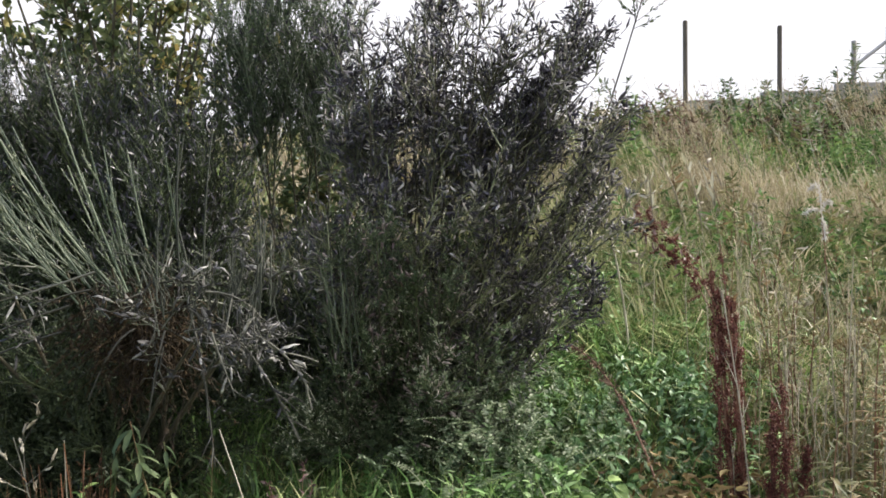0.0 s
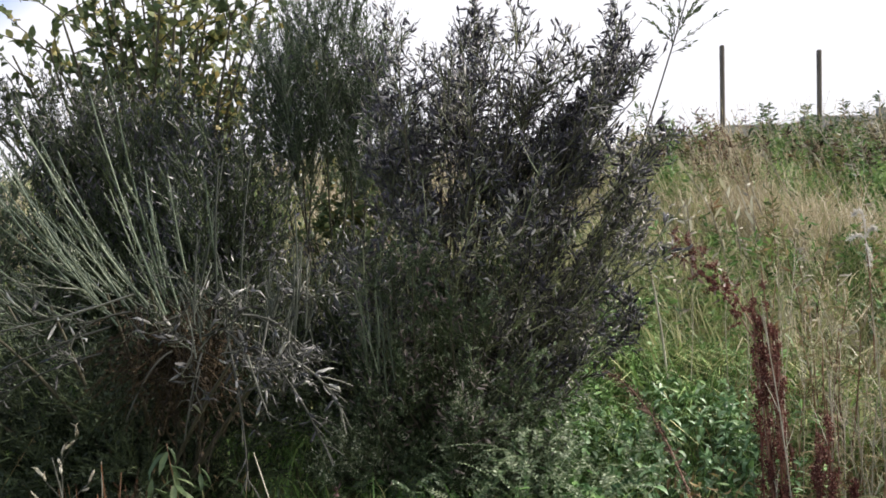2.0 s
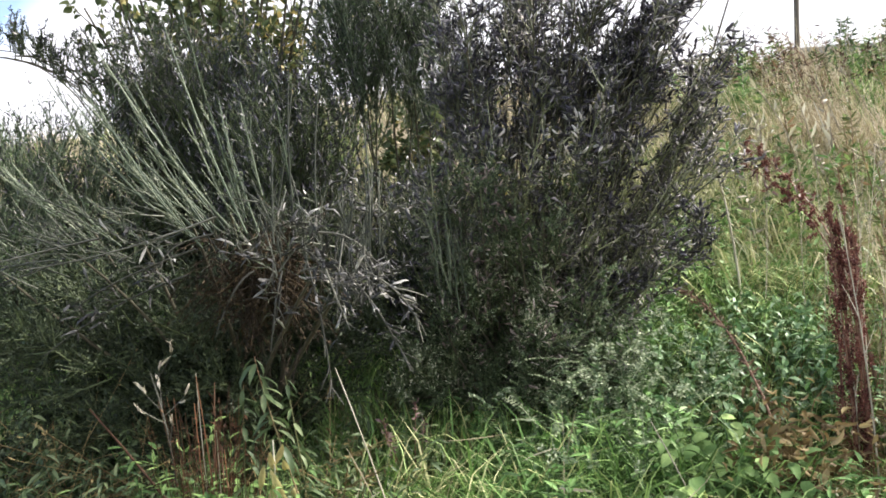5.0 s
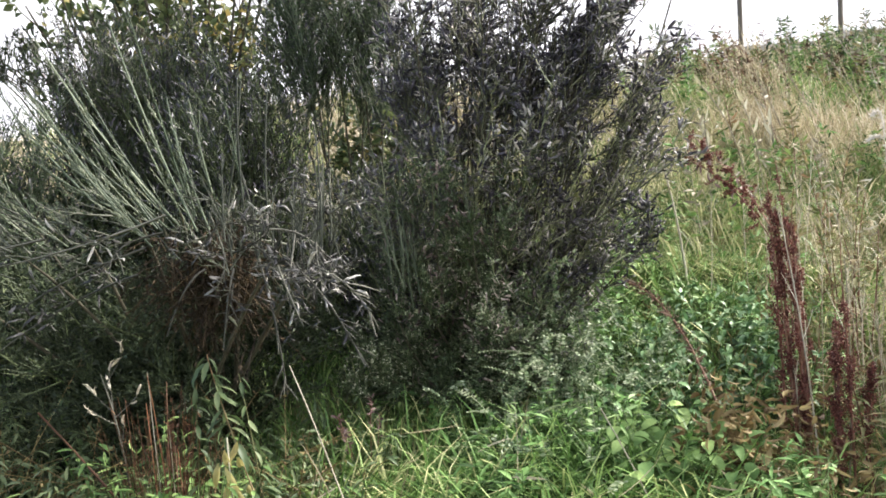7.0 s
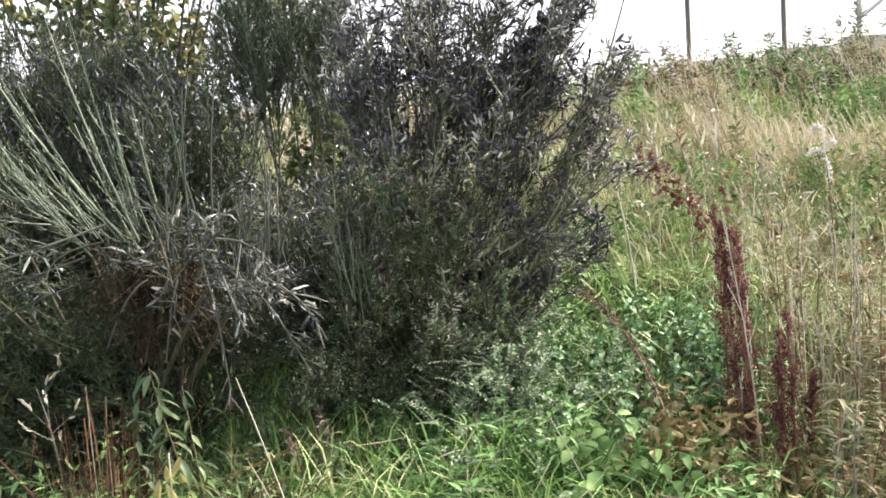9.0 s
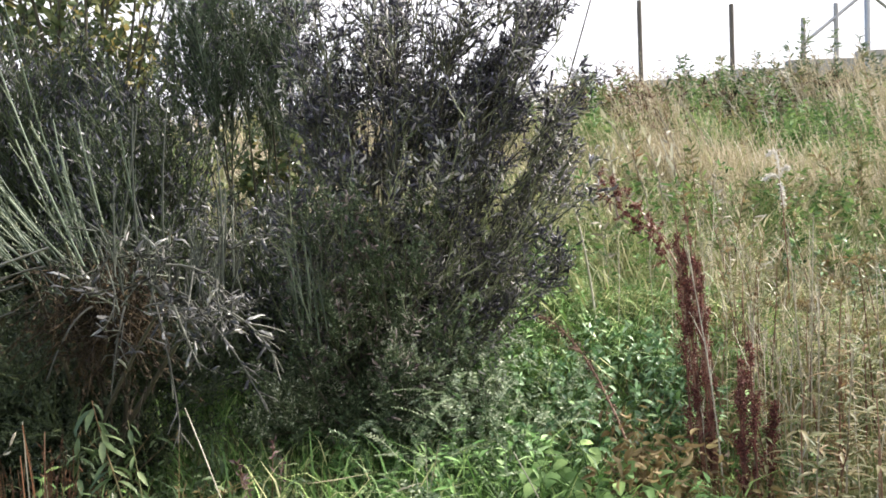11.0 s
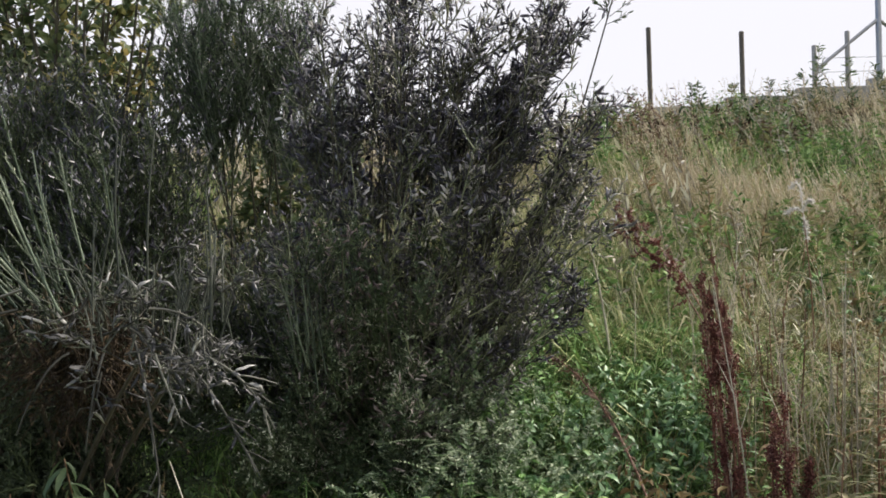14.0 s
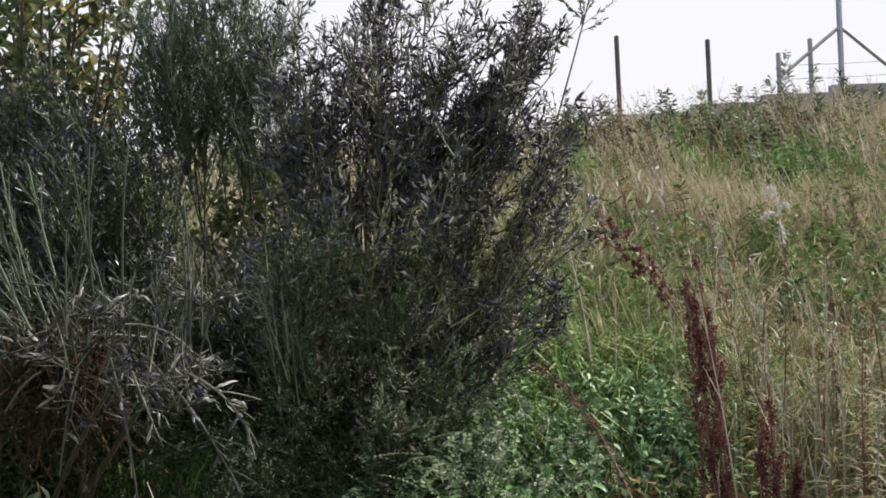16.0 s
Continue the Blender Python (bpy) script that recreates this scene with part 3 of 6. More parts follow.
def build_main_broom():
    base = at_ground(-0.1, 3.5)
    root = thing("broom_bush", "tall broom bush with blackened seed pods fanning from one foot", "bush", base, "broom bushes")
    dark = (M_TWIG_DARK, M_POD, M_LEAF_BROOM)
    # the high crown, in two wings with a notch between them
    n = 41
    ends = fan((0.19, 3.4, 0), 0.62, 0.36, 0.0, n)
    ends[:, 2] = np.interp(ends[:, 0], BROOM_TOP_X, BROOM_TOP_Z) - rng.uniform(0.06, 0.52, n)
    bowed = ends[:, 0] > 0.15
    high = np.concatenate([vase(root, base, ends[~bowed], 0.0065, M_BARK, 0.5, 0.5, 0.09), vase(root, base, ends[bowed], 0.0065, M_BARK, 0.36, 0.62, 0.09)])
    limbs = grow(high, 8, 0.3, 36, 0.12, 0.56, 0.99, 5, 0.5, 0.06)
    dress(root, grow(limbs, 6, 0.17, 34, 0.1, 0.08, 1.0, 5, 0.4, 0.1), limbs, dark, 4, 0.045, 1, 0.012, 0.0022, 0.05, 0.19)
    # the spire over the open side
    ends = np.array([0.61, 3.36, 2.49]) + rng.normal(size=(5, 3)) * np.array([0.05, 0.12, 0.12])
    spire = vase(root, base, ends, 0.0065, M_BARK, 0.52, 0.52)
    limbs = grow(spire, 8, 0.28, 26, 0.3, 0.62, 0.99)
    dress(root, grow(limbs, 6, 0.15, 34, 0.12, 0.1, 1.0, 4), limbs, dark, 5, 0.045, 1, 0.012, 0.0022, 0.05, 0.2)
    # the wing towards the thicket and the middle spire
    ends = np.concatenate([np.array([-0.3, 3.5, 2.2]) + rng.normal(size=(6, 3)) * np.array([0.12, 0.12, 0.12]), np.array([0.03, 3.4, 2.52]) + rng.normal(size=(4, 3)) * np.array([0.05, 0.1, 0.08])])
    wing = vase(root, base, ends, 0.006, M_BARK, 0.5, 0.5, 0.09)
    limbs = grow(wing, 8, 0.28, 32, 0.1, 0.72, 0.99)
    dress(root, grow(limbs, 6, 0.16, 32, 0.12, 0.1, 1.0, 4), limbs, dark, 5, 0.044, 1, 0.012, 0.0022, 0.05, 0.2)
    # short fine twigs over the whole near face, following the fan of the stems
    n = 38
    a = np.radians(np.concatenate([rng.uniform(-32, 24, 32), rng.uniform(22, 44, 6)]))
    reach = np.interp(np.degrees(a), [-32, -15, 10, 30, 45, 58], [1.0, 1.25, 1.4, 1.35, 1.2, 0.85]) * rng.uniform(0.55, 1.0, n)
    ends = np.stack([base[0] + reach * np.sin(a), rng.uniform(2.98, 3.22, n), base[2] + reach * np.cos(a)], 1)
    face = vase(root, base, ends, 0.0042, M_TWIG_MIX, 0.6, 0.48, 0.12)
    limbs = np.concatenate([grow(face[:32], 10, 0.22, 42, 0.04, 0.26, 0.98), grow(face[32:], 7, 0.24, 26, 0.02, 0.2, 0.98)])
    twigs = grow(limbs, 6, 0.1, 42, 0.1, 0.1, 1.0, 4, 0.3, 0.1)
    pale = twigs[:, 0, 2] < 1.62 + rng.normal(size=len(twigs)) * 0.2
    thin = twigs[:, 0, 0] > 0.08 + rng.normal(size=len(twigs)) * 0.08
    dress(root, twigs[pale & ~thin], limbs, (M_TWIG_MIX, M_POD_BROWN, M_LEAF_GREY), 2, 0.042, 4, 0.014, 0.0016, 0.05, 0.2)
    dress(root, twigs[pale & thin], None, (M_TWIG_MIX, M_POD_BROWN, M_LEAF_GREY), 3, 0.044, 2, 0.014, 0.0016, 0.05, 0.2)
    dress(root, twigs[~pale], None, (M_TWIG_DARK, M_POD, M_LEAF_BROOM), 3, 0.044, 1, 0.012, 0.0018, 0.05, 0.2)
    # flank: long shoots side by side, all slanting to the open side, with gaps between them
    n = 24
    u = ((np.arange(n) + rng.uniform(0, 1, n)) / n) ** 0.65
    ends = np.stack([0.62 + 0.25 * np.sqrt(u) - 0.1 * rng.uniform(0, 1, n), rng.uniform(3.0, 3.65, n), 1.38 + 0.74 * u], 1)
    flank = vase(root, base, ends, 0.0042, M_TWIG_MIX, 0.46, 0.46, 0.12)
    limbs = grow(flank, 7, 0.3, 24, -0.04, 0.22, 0.97, 5, 0.55, 0.04)
    twigs = grow(limbs, 4, 0.13, 28, 0.08, 0.1, 1.0, 4, 0.3, 0.06)
    upper = twigs[:, 0, 2] > 1.72 + rng.normal(size=len(twigs)) * 0.15
    dress(root, twigs[upper], limbs, dark, 4, 0.046, 1, 0.013, 0.002, 0.05, 0.2)
    dress(root, twigs[~upper], None, (M_TWIG_MIX, M_POD_BROWN, M_LEAF_GREY), 4, 0.046, 1, 0.014, 0.002, 0.05, 0.2)
    # a few low branches that arch out over the grass
    ends = np.stack([rng.uniform(0.5, 0.7, 5), rng.uniform(3.0, 3.3, 5), rng.uniform(1.22, 1.42, 5)], 1)
    outer = vase(root, base, ends, 0.005, M_BARK, 0.6, 0.72, 0.1)
    limbs = grow(outer, 7, 0.2, 28, 0.04, 0.35, 0.98)
    dress(root, grow(limbs, 4, 0.12, 32, 0.08, 0.1, 1.0, 4), limbs, dark, 4, 0.044, 1, 0.013, 0.002, 0.05, 0.2)
    # the green leafy skirt over the stems, with a few grey pods
    n = 46
    u = np.sqrt(rng.uniform(0, 1, n))
    a = rng.uniform(-np.pi, 0.25 * np.pi, n)
    ends = np.stack([-0.17 + 0.4 * u * np.cos(a), 3.3 + 0.4 * u * np.sin(a), rng.uniform(0.9, 1.6, n)], 1)
    skirt = vase(root, base, ends, 0.007, M_BARK, 0.8, 0.4)
    limbs = grow(skirt, 9, 0.28, 38, 0.3, 0.2, 0.98)
    dress(root, grow(limbs, 8, 0.16, 38, 0.3, 0.05, 1.0, 4), limbs, (M_TWIG_DEEP, M_POD_GREY, M_LEAF_SKIRT), 0, 0.04, 14, 0.015, 0.0018)
    few = grow(limbs, 2, 0.12, 34, 0.2, 0.3, 1.0, 4)
    dress(root, few, None, (M_TWIG_GREEN, M_POD_PINK, M_LEAF_SKIRT), 3, 0.042, 4, 0.014)
    # low fringe at the foot
    n = 40
    ends = np.stack([rng.uniform(-0.6, 0.26, n), rng.uniform(2.98, 3.4, n), rng.uniform(0.62, 0.95, n)], 1)
    fringe = vase(root, base, ends, 0.005, M_BARK, 0.7, 0.6)
    limbs = grow(fringe, 8, 0.22, 45, 0.2, 0.3, 0.98)
    dress(root, grow(limbs, 8, 0.14, 42, 0.3, 0.05, 1.0, 4), limbs, (M_TWIG_DEEP, M_POD_GREY, M_LEAF_SKIRT), 0, 0.04, 14, 0.016, 0.0018)
    # pale leafy sprays low on the open side
    n = 20
    ends = np.stack([rng.uniform(-0.02, 0.42, n), rng.uniform(2.9, 3.15, n), rng.uniform(0.82, 1.22, n)], 1)
    sprays = vase(root, base, ends, 0.004, M_TWIG_MIX, 0.6, 0.55, 0.1)
    limbs = grow(sprays, 8, 0.17, 38, 0.1, 0.35, 0.98)
    # vetch colour lightens these broom leaflets, standing in for missing light
    dress(root, grow(limbs, 5, 0.1, 38, 0.12, 0.1, 1.0, 4), limbs, (M_TWIG_MIX, M_POD_BROWN, M_VETCH), 1, 0.042, 8, 0.019, 0.0016)
    # sheaf of bare green shoots on the near side
    n = 10
    p = np.array([-0.32, 2.95, 1.16]) + rng.normal(size=(n, 3)) * np.array([0.05, 0.05, 0.08])
    up = shoots(p, unit(np.stack([rng.normal(size=n) * 0.1 - 0.05, rng.normal(size=n) * 0.1, np.ones(n)], 1)), rng.uniform(0.2, 0.36, n), 0.0, 6)
    g = Geo()
    tubes(g, up, 0.003, 0.0014, 4)
    tubes(g, grow(up, 6, 0.1, 16, 0.3, 0.1, 0.9, 4), 0.0019, 0.001, 3)
    part("whip_tuft", g, M_TWIG_GREEN, root, "upright ribbed green whips", "stuff", True)
    # dark podded shoots between the crown and the flank
    n = 12
    ends = np.stack([rng.uniform(0.42, 0.74, n), rng.uniform(3.1, 3.6, n), rng.uniform(1.86, 2.2, n)], 1)
    infill = vase(root, base, ends, 0.0045, M_BARK, 0.45, 0.52, 0.1)
    limbs = grow(infill, 8, 0.26, 28, 0.05, 0.55, 0.99)
    dress(root, grow(limbs, 5, 0.14, 32, 0.1, 0.1, 1.0, 4), limbs, dark, 4, 0.045, 1, 0.012, 0.002, 0.05, 0.2)


def build_left_broom():
    base = at_ground(-1.15, 3.0)
    root = thing("broom_bush", "spreading broom bush with green whips above drooping grey twigs", "bush", base, "broom bushes")
    # limbs that carry the crown
    hubs = np.array([(-1.3, 2.45, 1.42), (-1.1, 2.4, 1.46), (-0.95, 2.36, 1.47), (-0.8, 2.34, 1.45), (-0.62, 2.26, 1.36), (-0.55, 2.24, 1.3), (-1.55, 2.5, 1.36), (-1.9, 2.6, 1.3), (-1.2, 2.8, 1.5), (-0.9, 2.75, 1.5), (-1.7, 2.85, 1.45)])
    vase(root, base, hubs, 0.012, M_BARK, 0.6, 0.62)
    # long feathered whips, leaning further the further out they stand
    n = 36
    x = np.concatenate([rng.normal(-0.98, 0.12, 26), rng.uniform(-1.75, -1.2, 10)])
    p = np.stack([x, 2.36 + rng.normal(size=n) * 0.09 + np.where(x < -1.2, 0.12, 0), 1.46 + rng.normal(size=n) * 0.045 - np.where(x < -1.2, 0.04, 0)], 1)
    tilt = np.interp(x, [-1.7, -1.2, -1.0, -0.85, -0.7], [-0.95, -0.85, -0.55, -0.16, 0.06]) + rng.normal(size=n) * 0.13
    d = unit(np.stack([tilt, rng.normal(size=n) * 0.18 - 0.05, np.ones(n)], 1))
    span = (np.where(x < -1.2, 0.42, 0.6) * rng.uniform(0.45, 1.08, n))[:, None]
    knee = p + unit(d + np.stack([0.25 * tilt, 0 * tilt, -0.1 + 0 * tilt], 1)) * span * 0.5
    long = bez(p, knee, knee + unit(d + UP * 0.12) * span * 0.55, 8)
    g = Geo()
    tubes(g, long, 0.0032, 0.0018, 5)
    side = grow(long, 9, 0.12, 20, 0.08, 0.05, 0.85, 4)
    tubes(g, side, 0.0017, 0.0009, 3)
    part("whip_tuft", g, M_WHIP, root, "upright ribbed green whips", "stuff", True)
    g = Geo()
    pp, dd, _ = on_paths(np.concatenate([long[:, :4], side]), 8, 0.05, 1.0)
    flakes(g, pp, dd + ball(len(pp)) * 0.45, rng.uniform(0.007, 0.014, len(pp)), 0.004)
    part("foliage", g, M_LEAF_GREY, root, "tiny grey-green leaflets", "stuff")
    # short fuzzy grey twigs crowding the feet of the whips
    n = 84
    p = np.stack([rng.uniform(-1.75, -0.62, n), 2.4 + rng.normal(size=n) * 0.08, 1.42 + rng.normal(size=n) * 0.07], 1)
    lean = np.interp(p[:, 0], [-1.6, -1.0, -0.75], [-0.9, -0.6, 0.0])
    small = shoots(p, unit(np.stack([lean + rng.normal(size=n) * 0.6, rng.normal(size=n) * 0.35 - 0.15, 0.55 + rng.normal(size=n) * 0.4], 1)), rng.uniform(0.06, 0.2, n), 0.0, 5, 0.12)
    spurs = grow(small, 6, 0.08, 38, 0.1, 0.1, 0.95, 4, 0.3, 0.12)
    dress(root, spurs, small, (M_TWIG_FUZZ, M_POD_GREY, M_LEAF_BROOM), 0, 0.04, 4, 0.01, 0.0016, stuff="whip_tuft")
    # bare and feathered shoots rising from the podded side
    n = 30
    p = np.stack([rng.uniform(-0.78, -0.46, n), rng.uniform(2.2, 2.36, n), rng.uniform(1.28, 1.42, n)], 1)
    rise = unit(np.stack([rng.normal(size=n) * 0.14 + (p[:, 0] + 0.62) * 0.5, rng.normal(size=n) * 0.1, np.ones(n)], 1))
    bare = shoots(p, rise, rng.uniform(0.06, 0.22, n), 0.0, 6, 0.08)
    lone = shoots(np.array([(-0.5, 2.24, 1.3), (-0.52, 2.26, 1.32), (-0.73, 2.3, 1.4), (-0.8, 2.34, 1.46), (-0.67, 2.32, 1.4)]),
                  unit(np.array([(0.02, 0, 1), (0.06, 0, 1), (0.02, 0, 1), (0.2, 0, 1), (0.08, 0, 1)], float)), np.array([0.4, 0.28, 0.45, 0.4, 0.46]), 0.0, 8, 0.06)
    g = Geo()
    tubes(g, bare, 0.0026, 0.0014, 4)
    tubes(g, grow(bare, 5, 0.09, 20, 0.2, 0.1, 0.9, 4), 0.0017, 0.001, 3)
    tubes(g, lone, 0.0034, 0.002, 5)
    part("whip_tuft", g, M_TWIG_FUZZ, root, "single bare grey-green shoots", "stuff", True)
    # podded twigs bursting from the near end
    n = 30
    p = np.array([-0.6, 2.24, 1.36]) + rng.normal(size=(n, 3)) * np.array([0.1, 0.05, 0.07])
    a = rng.uniform(-2.3, 1.2, n)
    d = unit(np.stack([np.cos(a) * 0.9 + 0.1, -0.35 + rng.normal(size=n) * 0.25, np.sin(a) * 0.55 - 0.05], 1))
    burst = shoots(p, d, rng.uniform(0.05, 0.17, n), 0.2, 6, 0.2)
    spurs = grow(burst, 5, 0.085, 52, 0.1, 0.15, 0.95, 5, 0.3, 0.18)
    dress(root, spurs, burst, (M_TWIG_GREY, M_POD_GREY, M_LEAF_GREY), 2, 0.054, 2, 0.011, 0.0019, 0.3, 0.16, "podded_brushwood")
    # flat branches reaching out over the other side
    foot = np.array([(-0.93, 2.2, 1.47), (-1.0, 2.2, 1.38), (-1.05, 2.25, 1.3), (-1.35, 2.3, 1.42), (-1.5, 2.35, 1.36), (-0.95, 2.22, 1.42)])
    tip = np.array([(-1.55, 2.2, 1.34), (-1.36, 2.15, 1.22), (-1.5, 2.2, 1.08), (-1.95, 2.2, 1.3), (-2.1, 2.3, 1.2), (-1.06, 2.1, 1.31)])
    arm = bez(foot, (foot + tip) * 0.5 + UP * 0.02 + rng.normal(size=foot.shape) * 0.06, tip, 8)
    spurs = grow(arm, 8, 0.12, 48, -0.05, 0.1, 0.98, 5, 0.4, 0.14)
    dress(root, spurs, arm, (M_TWIG_GREY, M_POD_GREY, M_LEAF_BROOM), 2, 0.054, 5, 0.011, 0.0019, 0.3, 0.15, "podded_brushwood")
    # bleached twigs hanging from the near end
    drop = np.array([(-0.7, 2.28, 1.34), (-0.56, 2.18, 1.3), (-0.5, 2.15, 1.3), (-0.76, 2.24, 1.3), (-0.86, 2.28, 1.3)])
    low = np.array([(-0.6, 2.12, 0.95), (-0.37, 2.08, 1.03), (-0.33, 2.12, 1.12), (-0.78, 2.15, 1.08), (-0.96, 2.2, 1.12)])
    fall = bez(drop, (drop + low) * 0.5 + np.array([0.02, -0.02, 0.05]) + rng.normal(size=drop.shape) * 0.015, low, 9)
    g = Geo()
    tubes(g, fall, 0.0036, 0.0019, 5)
    tubes(g, grow(fall[:3], 7, 0.11, 34, -0.15, 0.35, 0.97, 4), 0.0024, 0.0013, 4)
    part("drooping_brushwood", g, M_TWIG_GREY, root, "bleached twigs hanging down", "stuff", True)
    g = Geo()
    pp, dd, _ = on_paths(fall[:3], 9, 0.15, 0.95)
    pods(g, pp, dd * 0.6 + ball(len(pp)) * 0.7, rng.uniform(0.035, 0.06, len(pp)), rng.uniform(0.007, 0.01, len(pp)))
    part("pod_mass", g, M_POD_GREY, root, "pale grey split seed pods", "stuff")
    # foliage under the crown, its shade put into the leaflet colour
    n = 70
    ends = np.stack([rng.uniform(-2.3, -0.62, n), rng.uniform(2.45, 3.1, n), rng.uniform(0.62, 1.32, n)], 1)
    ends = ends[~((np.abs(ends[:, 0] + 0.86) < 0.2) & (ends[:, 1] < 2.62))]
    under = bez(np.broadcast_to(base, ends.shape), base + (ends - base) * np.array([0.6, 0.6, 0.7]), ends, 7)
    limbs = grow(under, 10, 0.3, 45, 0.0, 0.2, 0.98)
    dress(root, grow(limbs, 8, 0.16, 40, 0.15, 0.05, 1.0, 4), limbs, (M_TWIG_DEEP, M_POD, M_LEAF_SHADE), 0, 0.04, 14, 0.018, 0.002)
    # withered brown heart
    n = 480
    p = np.array([-0.91, 2.52, 1.27]) + rng.normal(size=(n, 3)) * np.array([0.085, 0.05, 0.09])
    dead = shoots(p, unit(ball(n) * np.array([1, 0.6, 0.8]) + np.array([0, -0.1, -0.5])), rng.uniform(0.05, 0.18, n), 0.3, 4)
    g = Geo()
    tubes(g, dead, 0.0022, 0.0008, 3)
    pp, dd, _ = on_paths(dead, 8, 0.1, 1.0)
    flakes(g, pp, dd + ball(len(pp)) * 0.7, 0.018, 0.006)
    part("dead_brushwood", g, M_DEAD, root, "withered rust-brown inner twigs", "stuff")


def build_back_brooms():
    spots = (
        (-0.76, 4.4, 2.95, 0.42, 9, "upright dark green broom bush behind the others"),
        (-1.6, 4.2, 2.42, 0.46, 24, "dense dark broom bush in the thicket"),
        (-2.0, 4.3, 2.56, 0.32, 22, "dark broom bush crowded by its neighbours"),
        (-2.48, 3.75, 2.02, 0.55, 24, "light green broom bush at the edge of the thicket"),
        (-1.22, 3.85, 2.1, 0.3, 24, "narrow dark broom bush deep in the thicket"),
        (-0.5, 3.95, 1.55, 0.42, 26, "low shaded broom bush among taller ones"),
    )
    for k, (x, y, top, wide, n, label) in enumerate(spots):
        base = at_ground(x, y)
        root = thing("broom_bush", label, "bush", base, "broom bushes")
        paths = stems_to(root, base, fan((x, y - 0.1, top - 0.25), wide, wide * 0.8, 0.5, n), -0.02, 0.009 if k == 0 else 0.013, M_BARK)
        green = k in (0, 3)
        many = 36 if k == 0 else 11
        # non-green bushes: thicket shade painted in with deep twigs and near-black leaflets
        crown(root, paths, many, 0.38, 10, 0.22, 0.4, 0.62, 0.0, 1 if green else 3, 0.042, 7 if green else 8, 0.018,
              (M_TWIG_GREEN if green else M_TWIG_DEEP, M_POD if k != 2 else M_POD_BROWN, M_LEAF_GREEN if green else M_LEAF_SHADE), lo=0.58 if k == 0 else 0.3)
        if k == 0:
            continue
        # lower storeys of bushes 1, 4 and 5 repeat the shade-toned leaflets
        leaf_mat = M_LEAF_SHADE if k in (1, 4, 5) else M_LEAF_BROOM
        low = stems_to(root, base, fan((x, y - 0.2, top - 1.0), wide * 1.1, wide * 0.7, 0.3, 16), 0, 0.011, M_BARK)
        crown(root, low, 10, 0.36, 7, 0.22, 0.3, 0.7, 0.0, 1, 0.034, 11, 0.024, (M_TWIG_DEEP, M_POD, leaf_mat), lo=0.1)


def build_arching_broom():
    """A bush whose top bows over to one side and carries upright feathery shoots."""
    base = at_ground(-2.45, 4.75)
    root = thing("broom_bush", "broom bush with a bowed limb and thin feathery shoots", "bush", base, "broom bushes")
    n = 7
    ends = np.stack([rng.uniform(-3.5, -2.85, n), rng.uniform(4.6, 4.85, n), rng.uniform(2.44, 2.56, n)], 1)
    start = base + rng.normal(size=(n, 3)) * np.array([0.05, 0.05, 0])
    limb = bez(start, np.array([-2.45, 4.75, 2.5]) + rng.normal(size=(n, 3)) * 0.04, ends, 12)
    for path in limb:
        g = Geo()
        tubes(g, path[None], 0.008, 0.003, 5)
        part("stem", g, M_BARK, root, smooth=True)
    p, d, _ = on_paths(limb, 10, 0.55, 1.0)
    up = shoots(p, unit(np.stack([rng.normal(size=len(p)) * 0.3 - 0.15, rng.normal(size=len(p)) * 0.25, np.ones(len(p))], 1)), rng.uniform(0.1, 0.26, len(p)), 0.0, 6, 0.08)
    dress(root, grow(up, 7, 0.1, 32, 0.25, 0.1, 0.98, 4), up, (M_TWIG_DEEP, M_POD, M_LEAF_SHADE), 1, 0.035, 9, 0.016, 0.0024)


def build_sallow(x, y, top, wide, n, label):
    base = at_ground(x, y)
    root = thing("sallow_tree", label, "tree", base)
    ends = fan((x, y, top - 0.25), wide, wide * 0.6, 0.7, n)
    paths = stems_to(root, base, ends, 0.0, 0.022, M_BARK)
    p, d, _ = on_paths(paths, 12, 0.4, 1.0)
    br = shoots(p, unit(d * 0.6 + ball(len(p)) * 0.9 + UP * 0.2), rng.uniform(0.2, 0.5, len(p)), 0.05, 5)
    g = Geo()
    tubes(g, br, 0.005, 0.002, 4)
    part("brushwood", g, M_BARK, root, kind="stuff")
    p, d, _ = on_paths(br, 12, 0.1, 1.0)
    g = Geo()
    leaves(g, p, unit(d * 0.5 + ball(len(p)) * 0.9), rng.uniform(0.045, 0.088, len(p)), rng.uniform(0.03, 0.052, len(p)))
    part("foliage", g, M_SALLOW, root, "oval yellow-green leaves turning orange", "stuff")


def build_sapling():
    base = at_ground(0.5, 4.4)
    root = thing("sapling", "thin leaning sapling with a leafy tip", "tree", base)
    main = bez(base[None], np.array([[0.85, 4.15, 1.9]]), np.array([[1.09, 4.0, 2.78]]), 10)
    g = Geo()
    tubes(g, main, 0.008, 0.003, 6)
    part("stem", g, M_BARK, root, smooth=True)
    n = 16
    p, d, _ = on_paths(main, n, 0.84, 1.0)
    br = shoots(p, unit(d * 0.4 + ball(n) * np.array([1.0, 0.4, 0.5]) + UP * 0.3), rng.uniform(0.12, 0.34, n), -0.05, 5)
    g = Geo()
    tubes(g, br, 0.002, 0.0007, 3)
    part("brushwood", g, M_BARK, root, kind="stuff")
    p, d, _ = on_paths(br, 20, 0.15, 1.0)
    g = Geo()
    leaves(g, p, d + ball(len(p)) * 0.6, rng.uniform(0.02, 0.04, len(p)), 0.008)
    part("foliage", g, M_LEAF_BROOM, root, "small dark narrow leaves", "stuff")


